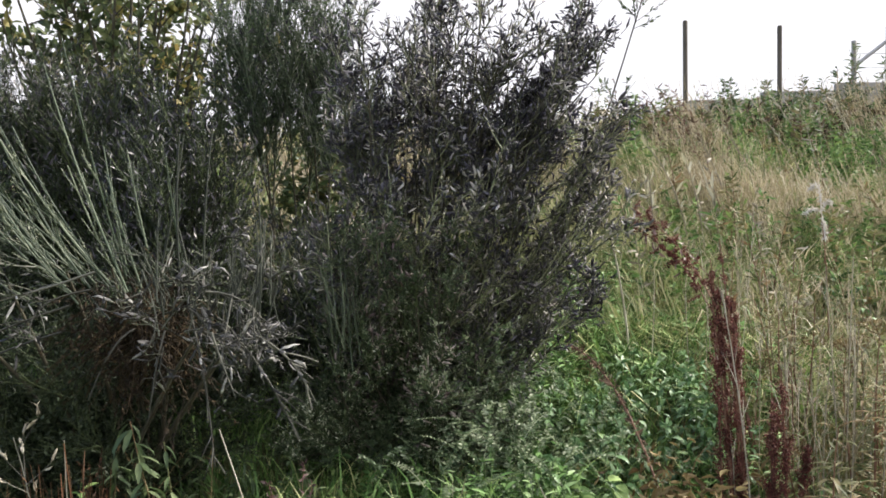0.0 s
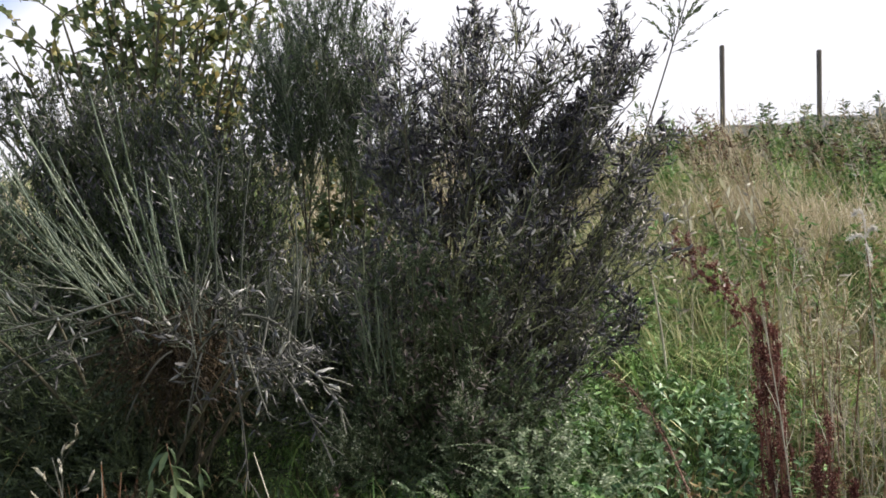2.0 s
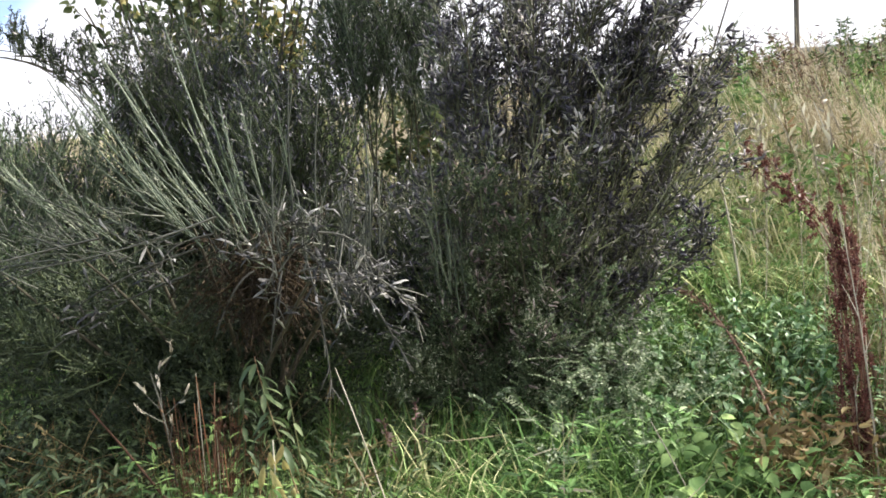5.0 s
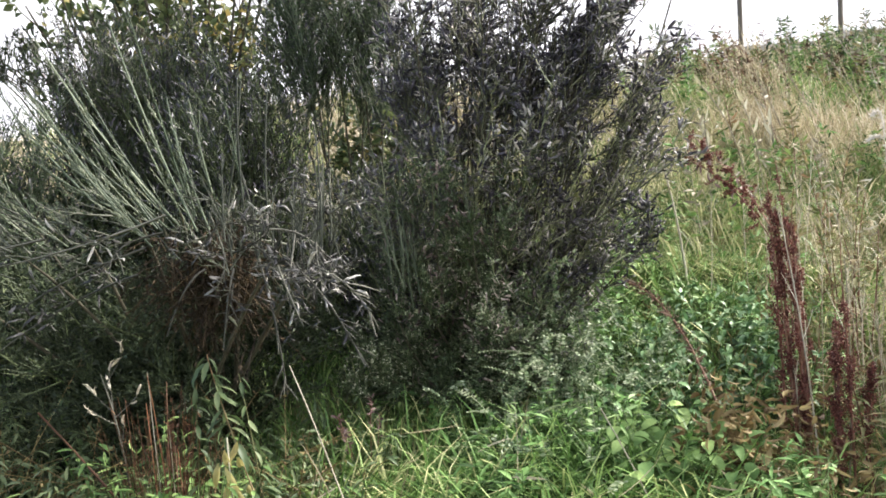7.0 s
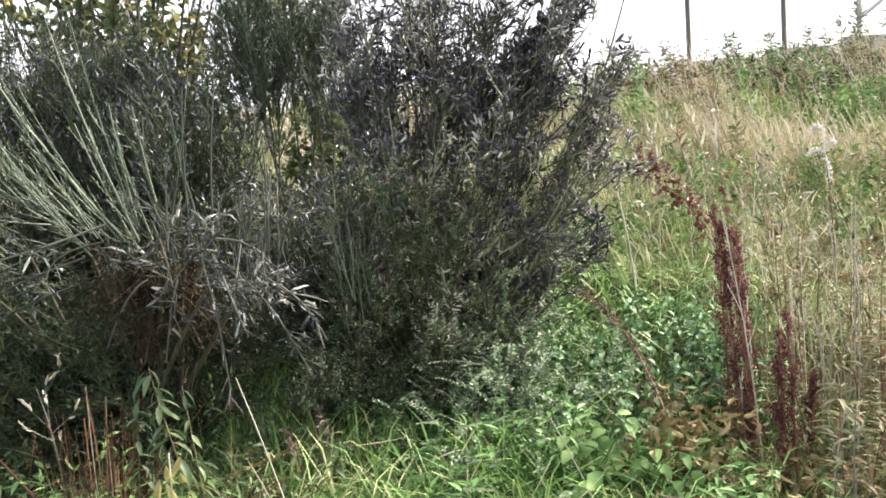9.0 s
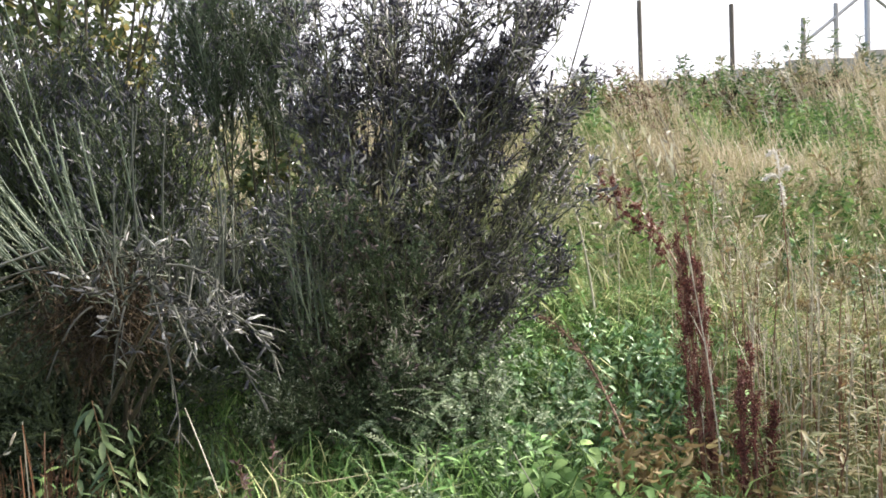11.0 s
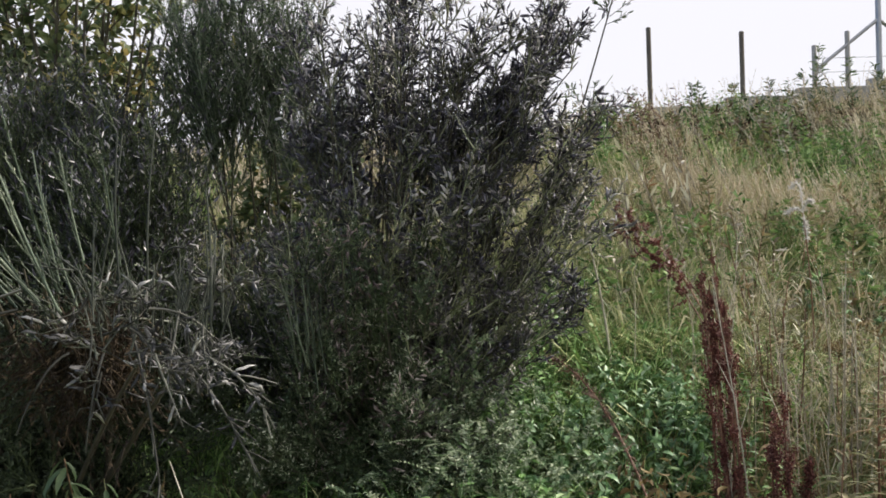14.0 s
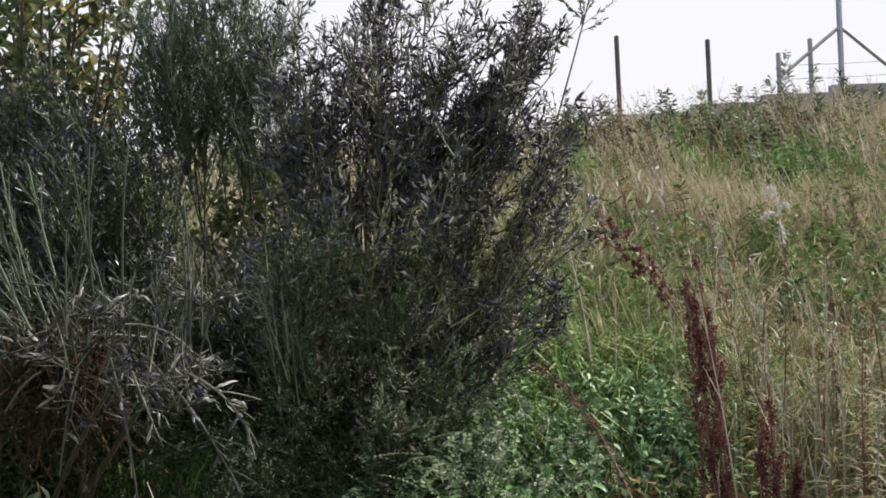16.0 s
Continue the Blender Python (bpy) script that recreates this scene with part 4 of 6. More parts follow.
seeded(100)
build_main_broom()
seeded(101)
build_left_broom()
seeded(102)
build_back_brooms()
build_arching_broom()
seeded(103)
build_sallow(-1.9, 4.95, 3.65, 0.9, 26, "sallow tree with yellowing oval leaves behind the broom")
seeded(104)
build_sallow(-0.7, 5.7, 2.45, 0.5, 10, "low yellowing sallow bush in the sun")
seeded(105)
build_sapling()


# ---- grass and herbs ----
def scatter(n, x0, x1, y0, y1):
    return rng.uniform(x0, x1, n), rng.uniform(y0, y1, n)


def tufts(n_tufts, per, x0, x1, y0, y1, radius, h0, h1, width, bend, keep=None, tilt=(0, 0)):
    tx, ty = scatter(n_tufts, x0, x1, y0, y1)
    if keep is not None:
        ok = keep(tx, ty)
        tx, ty = tx[ok], ty[ok]
    i = np.repeat(np.arange(len(tx)), per)
    off = rng.normal(size=(len(i), 2)) * radius
    x, y = tx[i] + off[:, 0], ty[i] + off[:, 1]
    p = np.stack([x, y, gz(x, y) - 0.01], 1)
    lean = np.stack([off[:, 0] + tilt[0] + rng.normal(size=len(i)) * radius * 0.7, off[:, 1] + tilt[1] + rng.normal(size=len(i)) * radius * 0.7, 0 * x], 1) + 1e-5
    size = rng.uniform(h0, h1, len(tx))[i] * rng.uniform(0.5, 1.1, len(i))
    g = Geo()
    blades(g, p, lean, size, width * rng.uniform(0.6, 1.3, len(i)), bend * rng.uniform(0.3, 1.5, len(i)))
    return g, p


def gully(x, y):
    """How far the lush strip beside the bush goes up the bank."""
    mid = 0.35 + 0.22 * (y - 2.2)
    return np.exp(-((x - mid) / 0.85) ** 2) * np.clip((6.5 - y) / 2.5, 0, 1)


HERB_SPOTS = ((1.85, 5.35, 0.4), (3.75, 6.6, 0.55), (2.85, 4.95, 0.45), (2.3, 8.2, 0.35), (3.2, 8.0, 0.5), (1.75, 6.9, 0.4), (4.6, 5.8, 0.5), (1.4, 4.6, 0.4))


def herby(x, y):
    """Where green herbs crowd out the dry grass on the bank."""
    return np.max([np.exp(-((x - a) ** 2 + 0.6 * (y - b) ** 2) / c ** 2) for a, b, c in HERB_SPOTS], 0)


def damp_side(x, y):
    """The green edge of the bank next to the bush."""
    return np.clip((0.25 + 0.3 * y - x) / 0.4, 0, 1)


def wave(x, y, k):
    """Slow patches over the bank."""
    return np.sin(1.1 * x + 1.7 * y + k) + np.sin(2.3 * x - 0.9 * y + 2 * k) + 0.6 * np.sin(3.9 * x + 2.9 * y + 3 * k)


def build_grass():
    edge = lambda x, y: rng.normal(size=len(x)) * 0.22 + 0.16 * wave(1.5 * x, 1.5 * y, 0.4)
    g, _ = tufts(1150, 34, -4.2, 1.5, 0.5, 4.6, 0.09, 0.16, 0.4, 0.006, 0.6, lambda x, y: (y > 1.2 + edge(x, y)) & (x < 1.0 + edge(x, y)) & (x > -3.3 + 2 * edge(x, y)))
    alone("meadow_grass", g, M_GRASS, "lush green grass at the foot of the bank", "grass", "stuff")
    g, _ = tufts(900, 26, 0.5, 4.2, 0.5, 4.8, 0.1, 0.2, 0.42, 0.006, 0.6, lambda x, y: (y > 1.2 + edge(x, y)) & (y < 4.4 + edge(x, y)) & (x > 0.9 + edge(x, y)) & (x < 3.5 + 2 * edge(x, y)))
    alone("meadow_grass", g, M_WEED, "yellowing grass under the docks and weeds", "grass", "stuff")
    g, _ = tufts(1300, 12, -7, 7, -5, 2.2, 0.12, 0.08, 0.22, 0.007, 0.7, lambda x, y: (np.abs(x) > 2.6) | (y < 1.6))
    alone("meadow_grass", g, M_OLIVE, "short trodden grass at the foot of the bank", "grass", "stuff")
    g, _ = tufts(230, 14, -0.9, 1.0, 1.7, 2.6, 0.06, 0.38, 0.6, 0.007, 0.95)
    alone("meadow_grass", g, M_GRASS, "long arching grass blades in front of the bushes", "grass", "stuff")
    g, _ = tufts(1000, 26, 0.2, 5.4, 3.4, 6.5, 0.09, 0.2, 0.45, 0.009, 0.6, lambda x, y: gully(x, y) < 0.5)
    alone("meadow_grass", g, M_OLIVE, "green grass on the lower slope", "grass", "stuff")
    lush = lambda x, y: gully(x, y) + rng.normal(size=len(x)) * 0.1 > 0.5
    g, _ = tufts(800, 34, 0.2, 2.6, 2.5, 6.0, 0.075, 0.15, 0.4, 0.007, 1.0, lush)
    alone("meadow_grass", g, M_GRASS, "lush grass in the damp strip beside the bush", "grass", "stuff")
    green = lambda x, y: wave(x, y, 0.0) + rng.normal(size=len(x)) * 0.5 > 0.0
    g, _ = tufts(1000, 18, -5, 7.5, 5.5, 9.6, 0.09, 0.25, 0.42, 0.014, 0.6, green)
    alone("meadow_grass", g, M_OLIVE, "green grass on the upper slope", "grass", "stuff")
    clump = lambda x, y: wave(1.7 * x, 1.7 * y, 0.6) + rng.normal(size=len(x)) * 0.3 > 0.85
    g, _ = tufts(1300, 32, 0.8, 6.5, 3.4, 8.8, 0.09, 0.22, 0.5, 0.011, 0.9, clump)
    alone("meadow_grass", g, M_GRASS, "rounded green tussocks among the dry grass", "grass", "stuff")
    dry = lambda x, y: (gully(x, y) + rng.normal(size=len(x)) * 0.12 < 0.35) & (herby(x, y) + 0.35 * damp_side(x, y) < rng.uniform(0.2, 0.9, len(x))) & (wave(x, y, 1.5) + rng.normal(size=len(x)) * 0.6 > -0.5)
    g, _ = tufts(420, 24, 0.9, 5.0, 3.4, 6.5, 0.08, 0.35, 0.6, 0.007, 0.5, dry, (-0.03, 0))
    alone("dry_grass", g, M_STRAW, "tall straw-coloured dry grass on the slope", "grass", "stuff")
    dry2 = lambda x, y: (wave(x, y, 1.5) + rng.normal(size=len(x)) * 0.5 > -0.2) & (herby(x, y) + 0.35 * damp_side(x, y) < rng.uniform(0.2, 0.9, len(x)))
    g, _ = tufts(1500, 22, -5, 7.5, 5.6, 8.5, 0.08, 0.35, 0.62, 0.008, 0.5, dry2, (-0.09, 0))
    alone("dry_grass", g, M_STRAW, "tall straw-coloured dry grass near the crest", "grass", "stuff")
    open_side = lambda x, y: (herby(x, y) + 0.35 * damp_side(x, y) < rng.uniform(0.2, 0.9, len(x))) & (gully(x, y) + rng.normal(size=len(x)) * 0.12 < 0.3) & (wave(x, y, 1.5) + rng.normal(size=len(x)) * 0.7 > -0.8)
    alone("seeding_grass", panicles(4800, 0.9, 6.8, 4.0, 8.5, 0.64, open_side), M_BUFF, "fine buff grass gone to seed, leaning on the slope", "grass", "stuff")
    alone("seeding_grass", panicles(130, 1.0, 2.4, 2.7, 4.2, 0.7, open_side, (-0.12, 0)), M_BUFF, "pale grass gone to seed beside the docks", "grass", "stuff")
    g, _ = tufts(420, 22, 0.8, 2.6, 3.9, 7.4, 0.08, 0.35, 0.62, 0.008, 0.6, lambda x, y: damp_side(x, y) + rng.normal(size=len(x)) * 0.2 > 0.4, (-0.05, 0))
    alone("meadow_grass", g, M_OLIVE, "tall yellow-green grass on the bank beside the bush", "grass", "stuff")
    g, _ = tufts(420, 20, 1.5, 7.5, 8.2, 9.3, 0.08, 0.14, 0.3, 0.01, 0.5)
    alone("dry_grass", g, M_STRAW, "short dry grass along the crest", "grass", "stuff")
    g, _ = tufts(1300, 9, -20, 30, 9.0, 30, 0.25, 0.12, 0.28, 0.018, 0.5)
    alone("dry_grass", g, M_STRAW, "dry grass on the flat top", "grass", "stuff")
    g, _ = tufts(320, 22, -9, -1.5, 3.5, 8, 0.12, 0.3, 0.6, 0.008, 0.6)
    alone("meadow_grass", g, M_GRASS, "rough green grass behind the thicket", "grass", "stuff")


def panicles(n, x0, x1, y0, y1, tall, keep, lean=(-0.3, 0.0)):
    """Fine flowering grass stems with feathery heads."""
    x, y = scatter(n, x0, x1, y0, y1)
    ok = keep(x, y)
    x, y = x[ok], y[ok]
    p = np.stack([x, y, gz(x, y)], 1)
    m = len(p)
    stem = shoots(p, unit(np.stack([lean[0] + rng.normal(size=m) * 0.2, lean[1] + rng.normal(size=m) * 0.2, np.ones(m)], 1)), tall * rng.uniform(0.6, 1.15, m), 0.06, 6, 0.03)
    g = Geo()
    tubes(g, stem, 0.0018, 0.0009, 3)
    q, d, _ = on_paths(stem, 16, 0.74, 1.0)
    flakes(g, q + ball(len(q)) * rng.uniform(0, 0.014, (len(q), 1)), d + ball(len(q)) * 0.4, rng.uniform(0.012, 0.024, len(q)), 0.0045)
    return g


def build_herbs():
    # opposite-leaved herbs of the lush strip
    n = 3700
    x, y = scatter(n, -1.4, 2.2, 1.7, 5.2)
    ok = (gully(x, y) + rng.normal(size=n) * 0.12 > 0.55) & (wave(2.6 * x, 2.6 * y, 0.8) > -0.5)
    x, y = x[ok], y[ok]
    p = np.stack([x, y, gz(x, y)], 1)
    tall = np.clip(0.28 + 0.09 * wave(3.1 * x, 3.1 * y, 0.3), 0.12, 0.45)
    stem = shoots(p, unit(ball(len(p)) * 0.4 + UP), tall * rng.uniform(0.7, 1.15, len(p)), 0.02, 6)
    g = Geo()
    tubes(g, stem, 0.0025, 0.001, 3)
    q, d, _ = on_paths(stem, 15, 0.3, 1.0)
    leaves(g, q, unit(ball(len(q)) * np.array([1, 1, 0.35]) + UP * 0.15), rng.uniform(0.035, 0.075, len(q)), rng.uniform(0.01, 0.022, len(q)), face=np.tile(UP, (len(q), 1)) + ball(len(q)) * 0.3)
    alone("herb_patch", g, M_HERB, "patch of leafy green nettles and herbs", "herbs", "stuff")
    n = 300
    x, y = scatter(n, -1.5, -0.3, 1.65, 2.2)
    p = np.stack([x, y, gz(x, y)], 1)
    stem = shoots(p, unit(ball(n) * 0.35 + UP), np.where((x < -0.8) & (x > -1.15), rng.uniform(0.4, 0.66, n), rng.uniform(0.2, 0.42, n)), 0.02, 6)
    g = Geo()
    tubes(g, stem, 0.0025, 0.001, 3)
    q, d, _ = on_paths(stem, 13, 0.3, 1.0)
    leaves(g, q, unit(ball(len(q)) * np.array([1, 1, 0.35]) + UP * 0.1), rng.uniform(0.03, 0.07, len(q)), rng.uniform(0.009, 0.018, len(q)), face=np.tile(UP, (len(q), 1)) + ball(len(q)) * 0.3)
    alone("herb_patch", g, M_BROAD, "patch of narrow-leaved green weeds under the broom", "herbs", "stuff")
    n = 2200
    x, y = scatter(n, 0.8, 5.4, 3.6, 8.8)
    ok = herby(x, y) + 0.12 * wave(x, y, 2.6) + rng.normal(size=n) * 0.12 > 0.42
    p = np.stack([x[ok], y[ok], gz(x[ok], y[ok])], 1)
    stem = shoots(p, unit(ball(len(p)) * 0.3 + UP), rng.uniform(0.25, 0.5, len(p)), 0.02, 6)
    g = Geo()
    tubes(g, stem, 0.0028, 0.0012, 3)
    q, d, _ = on_paths(stem, 13, 0.35, 1.0)
    flakes(g, q, unit(ball(len(q)) * np.array([1, 1, 0.5]) + UP * 0.1), rng.uniform(0.04, 0.075, len(q)), rng.uniform(0.012, 0.026, len(q)))
    alone("herb_patch", g, M_BROAD, "scattered clumps of green herbs in the dry grass", "herbs", "stuff")
    n = 420
    x, y = scatter(n, -2.3, -0.45, 2.05, 2.75)
    p = np.stack([x, y, gz(x, y)], 1)
    stem = shoots(p, unit(ball(n) * np.array([0.5, 0.5, 0]) + UP), rng.uniform(0.22, 0.5, n), 0.04, 6)
    g = Geo()
    tubes(g, stem, 0.0022, 0.001, 3)
    q, d, _ = on_paths(stem, 14, 0.35, 1.0)
    leaves(g, q, unit(ball(len(q)) * np.array([1, 1, 0.4]) - UP * 0.1), rng.uniform(0.03, 0.075, len(q)), rng.uniform(0.008, 0.016, len(q)), 0.25, 0.35, face=np.tile(UP, (len(q), 1)) + ball(len(q)) * 0.5)
    alone("herb_patch", g, M_LANCE, "shaded narrow-leaved weeds at the thicket's edge", "herbs", "stuff")
    n = 330
    x, y = scatter(n, -2.2, -0.6, 2.0, 2.5)
    p = np.stack([x, y, gz(x, y) + rng.uniform(0.0, 0.25, n)], 1)
    twig = shoots(p, unit(ball(n) * np.array([1.2, 0.6, 0.2]) + UP * 0.5), rng.uniform(0.25, 0.55, n), 0.1, 6, 0.05)
    g = Geo()
    tubes(g, twig, 0.0022, 0.001, 3)
    q, d, _ = on_paths(twig, 6, 0.3, 1.0)
    flakes(g, q, d * 0.3 + ball(len(q)) - UP * 0.3, rng.uniform(0.012, 0.035, len(q)), 0.006)
    alone("dead_undergrowth", g, M_RUST, "tangle of dead brown stems at the thicket's edge", "undergrowth", "stuff")
    # pinnate vetch at the bush's foot
    n = 440
    x = rng.normal(0.22, 0.2, n)
    y = rng.normal(2.95, 0.25, n)
    p = np.stack([x, y, gz(x, y) + rng.uniform(0.05, 0.5, n) * np.clip(1.2 - np.abs(x - 0.2), 0.2, 1)], 1)
    rach = shoots(p, unit(ball(n) + UP * 0.4), rng.uniform(0.08, 0.19, n), 0.2, 11)
    g = Geo()
    tubes(g, rach, 0.0015, 0.0007, 3)
    flat = unit(UP + ball(n) * 0.5)
    for u in range(1, 11):
        d = unit(rach[:, u] - rach[:, u - 1])
        s = unit(np.cross(d, flat))
        for way in (-1, 1):
            flakes(g, rach[:, u], s * way + d * 0.35 + ball(n) * 0.1, rng.uniform(0.018, 0.028, n) * (1 - 0.04 * u), 0.0075)
    alone("vetch_patch", g, M_VETCH, "pale feathery vetch scrambling at the bush's foot", "herbs", "stuff")
    # broad soft leaves in a clump
    n = 130
    x, y = rng.normal(0.55, 0.1, n), rng.normal(2.45, 0.1, n)
    p = np.stack([x, y, gz(x, y) + rng.uniform(0.12, 0.34, n)], 1)
    g = Geo()
    leaves(g, p, unit(ball(n) * np.array([1, 1, 0.3]) - np.array([0, 0.4, 0.1])), rng.uniform(0.045, 0.08, n), rng.uniform(0.032, 0.055, n), 0.2, 0.4, face=np.tile(UP, (n, 1)) + ball(n) * 0.4)
    alone("broad_leaves", g, M_BROAD, "clump of broad soft green leaves beside the dock", "herbs", "stuff")
    # feathery fronds
    n = 34
    x, y = rng.normal(0.3, 0.16, n), rng.normal(2.65, 0.14, n)
    p = np.stack([x, y, gz(x, y) + 0.1], 1)
    rach = shoots(p, unit(ball(n) * np.array([1, 1, 0.3]) + UP * 0.7), rng.uniform(0.16, 0.3, n), 0.25, 8)
    g = Geo()
    tubes(g, rach, 0.0018, 0.0008, 3)
    for u in range(1, 8):
        d = unit(rach[:, u] - rach[:, u - 1])
        s = unit(np.cross(d, UP))
        for way in (-1, 1):
            leaves(g, rach[:, u], s * way + d * 0.35, 0.07 * (1 - 0.09 * u), 0.013, 0.2, 0.25)
    alone("fern_fronds", g, M_HERB, "feathery pinnate leaves at the bush's foot", "herbs", "stuff")
    # broad leaves low in the sward
    n = 190
    x, y = scatter(n, -1.6, 1.2, 1.7, 3.2)
    p = np.stack([x, y, gz(x, y) + 0.02], 1)
    g = Geo()
    leaves(g, p, unit(ball(n) * np.array([1, 1, 0.2]) + UP * 0.8), rng.uniform(0.1, 0.2, n), rng.uniform(0.02, 0.042, n), 0.3, 0.5)
    alone("broad_leaves", g, M_HERB, "broad dock and plantain leaves low in the grass", "herbs", "stuff")


seeded(106)
build_grass()
seeded(107)
build_herbs()


# ---- docks, weeds and stalks ----
def build_dock(x, y, h, width, n_stems, lean, label, seed_lo=0.2):
    base = at_ground(x, y)
    root = thing("dock_plant", label, "plant", base, "docks on the bank")
    for k in range(n_stems):
        foot = base + np.array([rng.normal() * 0.018, rng.normal() * 0.018, 0])
        hh = h * (1 if k == 0 else rng.uniform(0.7, 0.97))
        top = foot + np.array([lean[0] + rng.normal() * width * 1.8, lean[1] + rng.normal() * width * 1.5, hh])
        path = bez(foot[None], (foot * 0.5 + top * 0.5 + np.array([lean[0] * -0.25, 0, 0]))[None], top[None], 9)
        g = Geo()
        tubes(g, path, 0.0055, 0.0018, 5)
        stem = part("stem", g, M_DOCKSTEM, root, smooth=True)
        q, d, _ = on_paths(path, 22, seed_lo, 0.97)
        swell = np.sin(np.pi * np.clip((q[:, 2] - foot[2]) / hh, 0.05, 0.97))
        br = shoots(q, unit(d + ball(len(q)) * 0.45), (0.015 + 0.065 * swell) * rng.uniform(0.4, 1.25, len(q)), 0.0, 4)
        g = Geo()
        tubes(g, br, 0.0014, 0.0006, 3)
        q, d, _ = on_paths(np.concatenate([br, br]), 38, 0.0, 1.0)
        flakes(g, q + ball(len(q)) * rng.uniform(0.002, 0.014, (len(q), 1)), ball(len(q)) - UP * 0.5, rng.uniform(0.004, 0.009, len(q)), 0.006)
        part("seed_head", g, M_DOCK, stem, "dense red-brown seed clusters", "stuff")


def leaf_set(material, length, width):
    """A few leaf meshes to share, pointing along x."""
    made = []
    for k in range(5):
        g = Geo()
        leaves(g, np.zeros((1, 3)), np.array([[1.0, 0, 0]]), length * (0.8 + 0.1 * k), width * (0.85 + 0.08 * k), 0.22, 0.1 + 0.12 * k, face=UP[None])
        made.append(g.mesh("leaf", material))
    return made


def hang_leaf(mesh, place, way, parent, size=1.0):
    ob = new("leaf", mesh)
    ob.parent = parent
    turn = Vector(way).to_track_quat("X", "Z").to_matrix().to_4x4()
    ob.matrix_local = Matrix.Translation(Vector(place) - parent.location) @ turn @ Matrix.Scale(size, 4)
    return ob


def build_weed(x, y, h, n_leaf, leaf_len, material, label, lean=(0, 0), leaf_lo=0.15, name="willowherb", single=None, head=0):
    base = at_ground(x, y)
    root = thing(name, label, "weed", base, "tall weeds")
    top = base + np.array([lean[0], lean[1], h])
    path = bez(base[None], (base * 0.45 + top * 0.55 + np.array([rng.normal() * 0.03, rng.normal() * 0.03, 0.05]))[None], top[None], 9)
    g = Geo()
    tubes(g, path, 0.0042, 0.0016, 5)
    stem = part("stem", g, M_DOCKSTEM if rng.random() < 0.6 else M_PALE, root, smooth=True)
    q, d, _ = on_paths(path, n_leaf, leaf_lo, 1.0)
    way = unit(ball(n_leaf) * np.array([1, 1, 0.3]) + UP * 0.35)
    if single:
        for a in range(n_leaf):
            hang_leaf(single[a % 5], q[a], way[a], root, rng.uniform(0.6, 1.25))
    else:
        g = Geo()
        leaves(g, q, way, leaf_len * rng.uniform(0.6, 1.2, n_leaf), leaf_len * 0.2, 0.2, 0.4)
        part("foliage", g, material, root, "narrow drooping leaves", "stuff")
    if head:
        br = shoots(np.repeat(top[None], 9, 0), unit(ball(9) * np.array([1, 1, 0.3]) + UP * 0.6), rng.uniform(0.04, 0.08, 9), 0.0, 3)
        g = Geo()
        tubes(g, br, 0.0015, 0.0012, 3)
        q = np.repeat(br[:, -1], 14, 0) + rng.normal(size=(126, 3)) * 0.007
        flakes(g, q, ball(126), 0.009, 0.007)
        part("flower_head", g, M_RUST, stem, "withered flat brown flower head", "stuff")


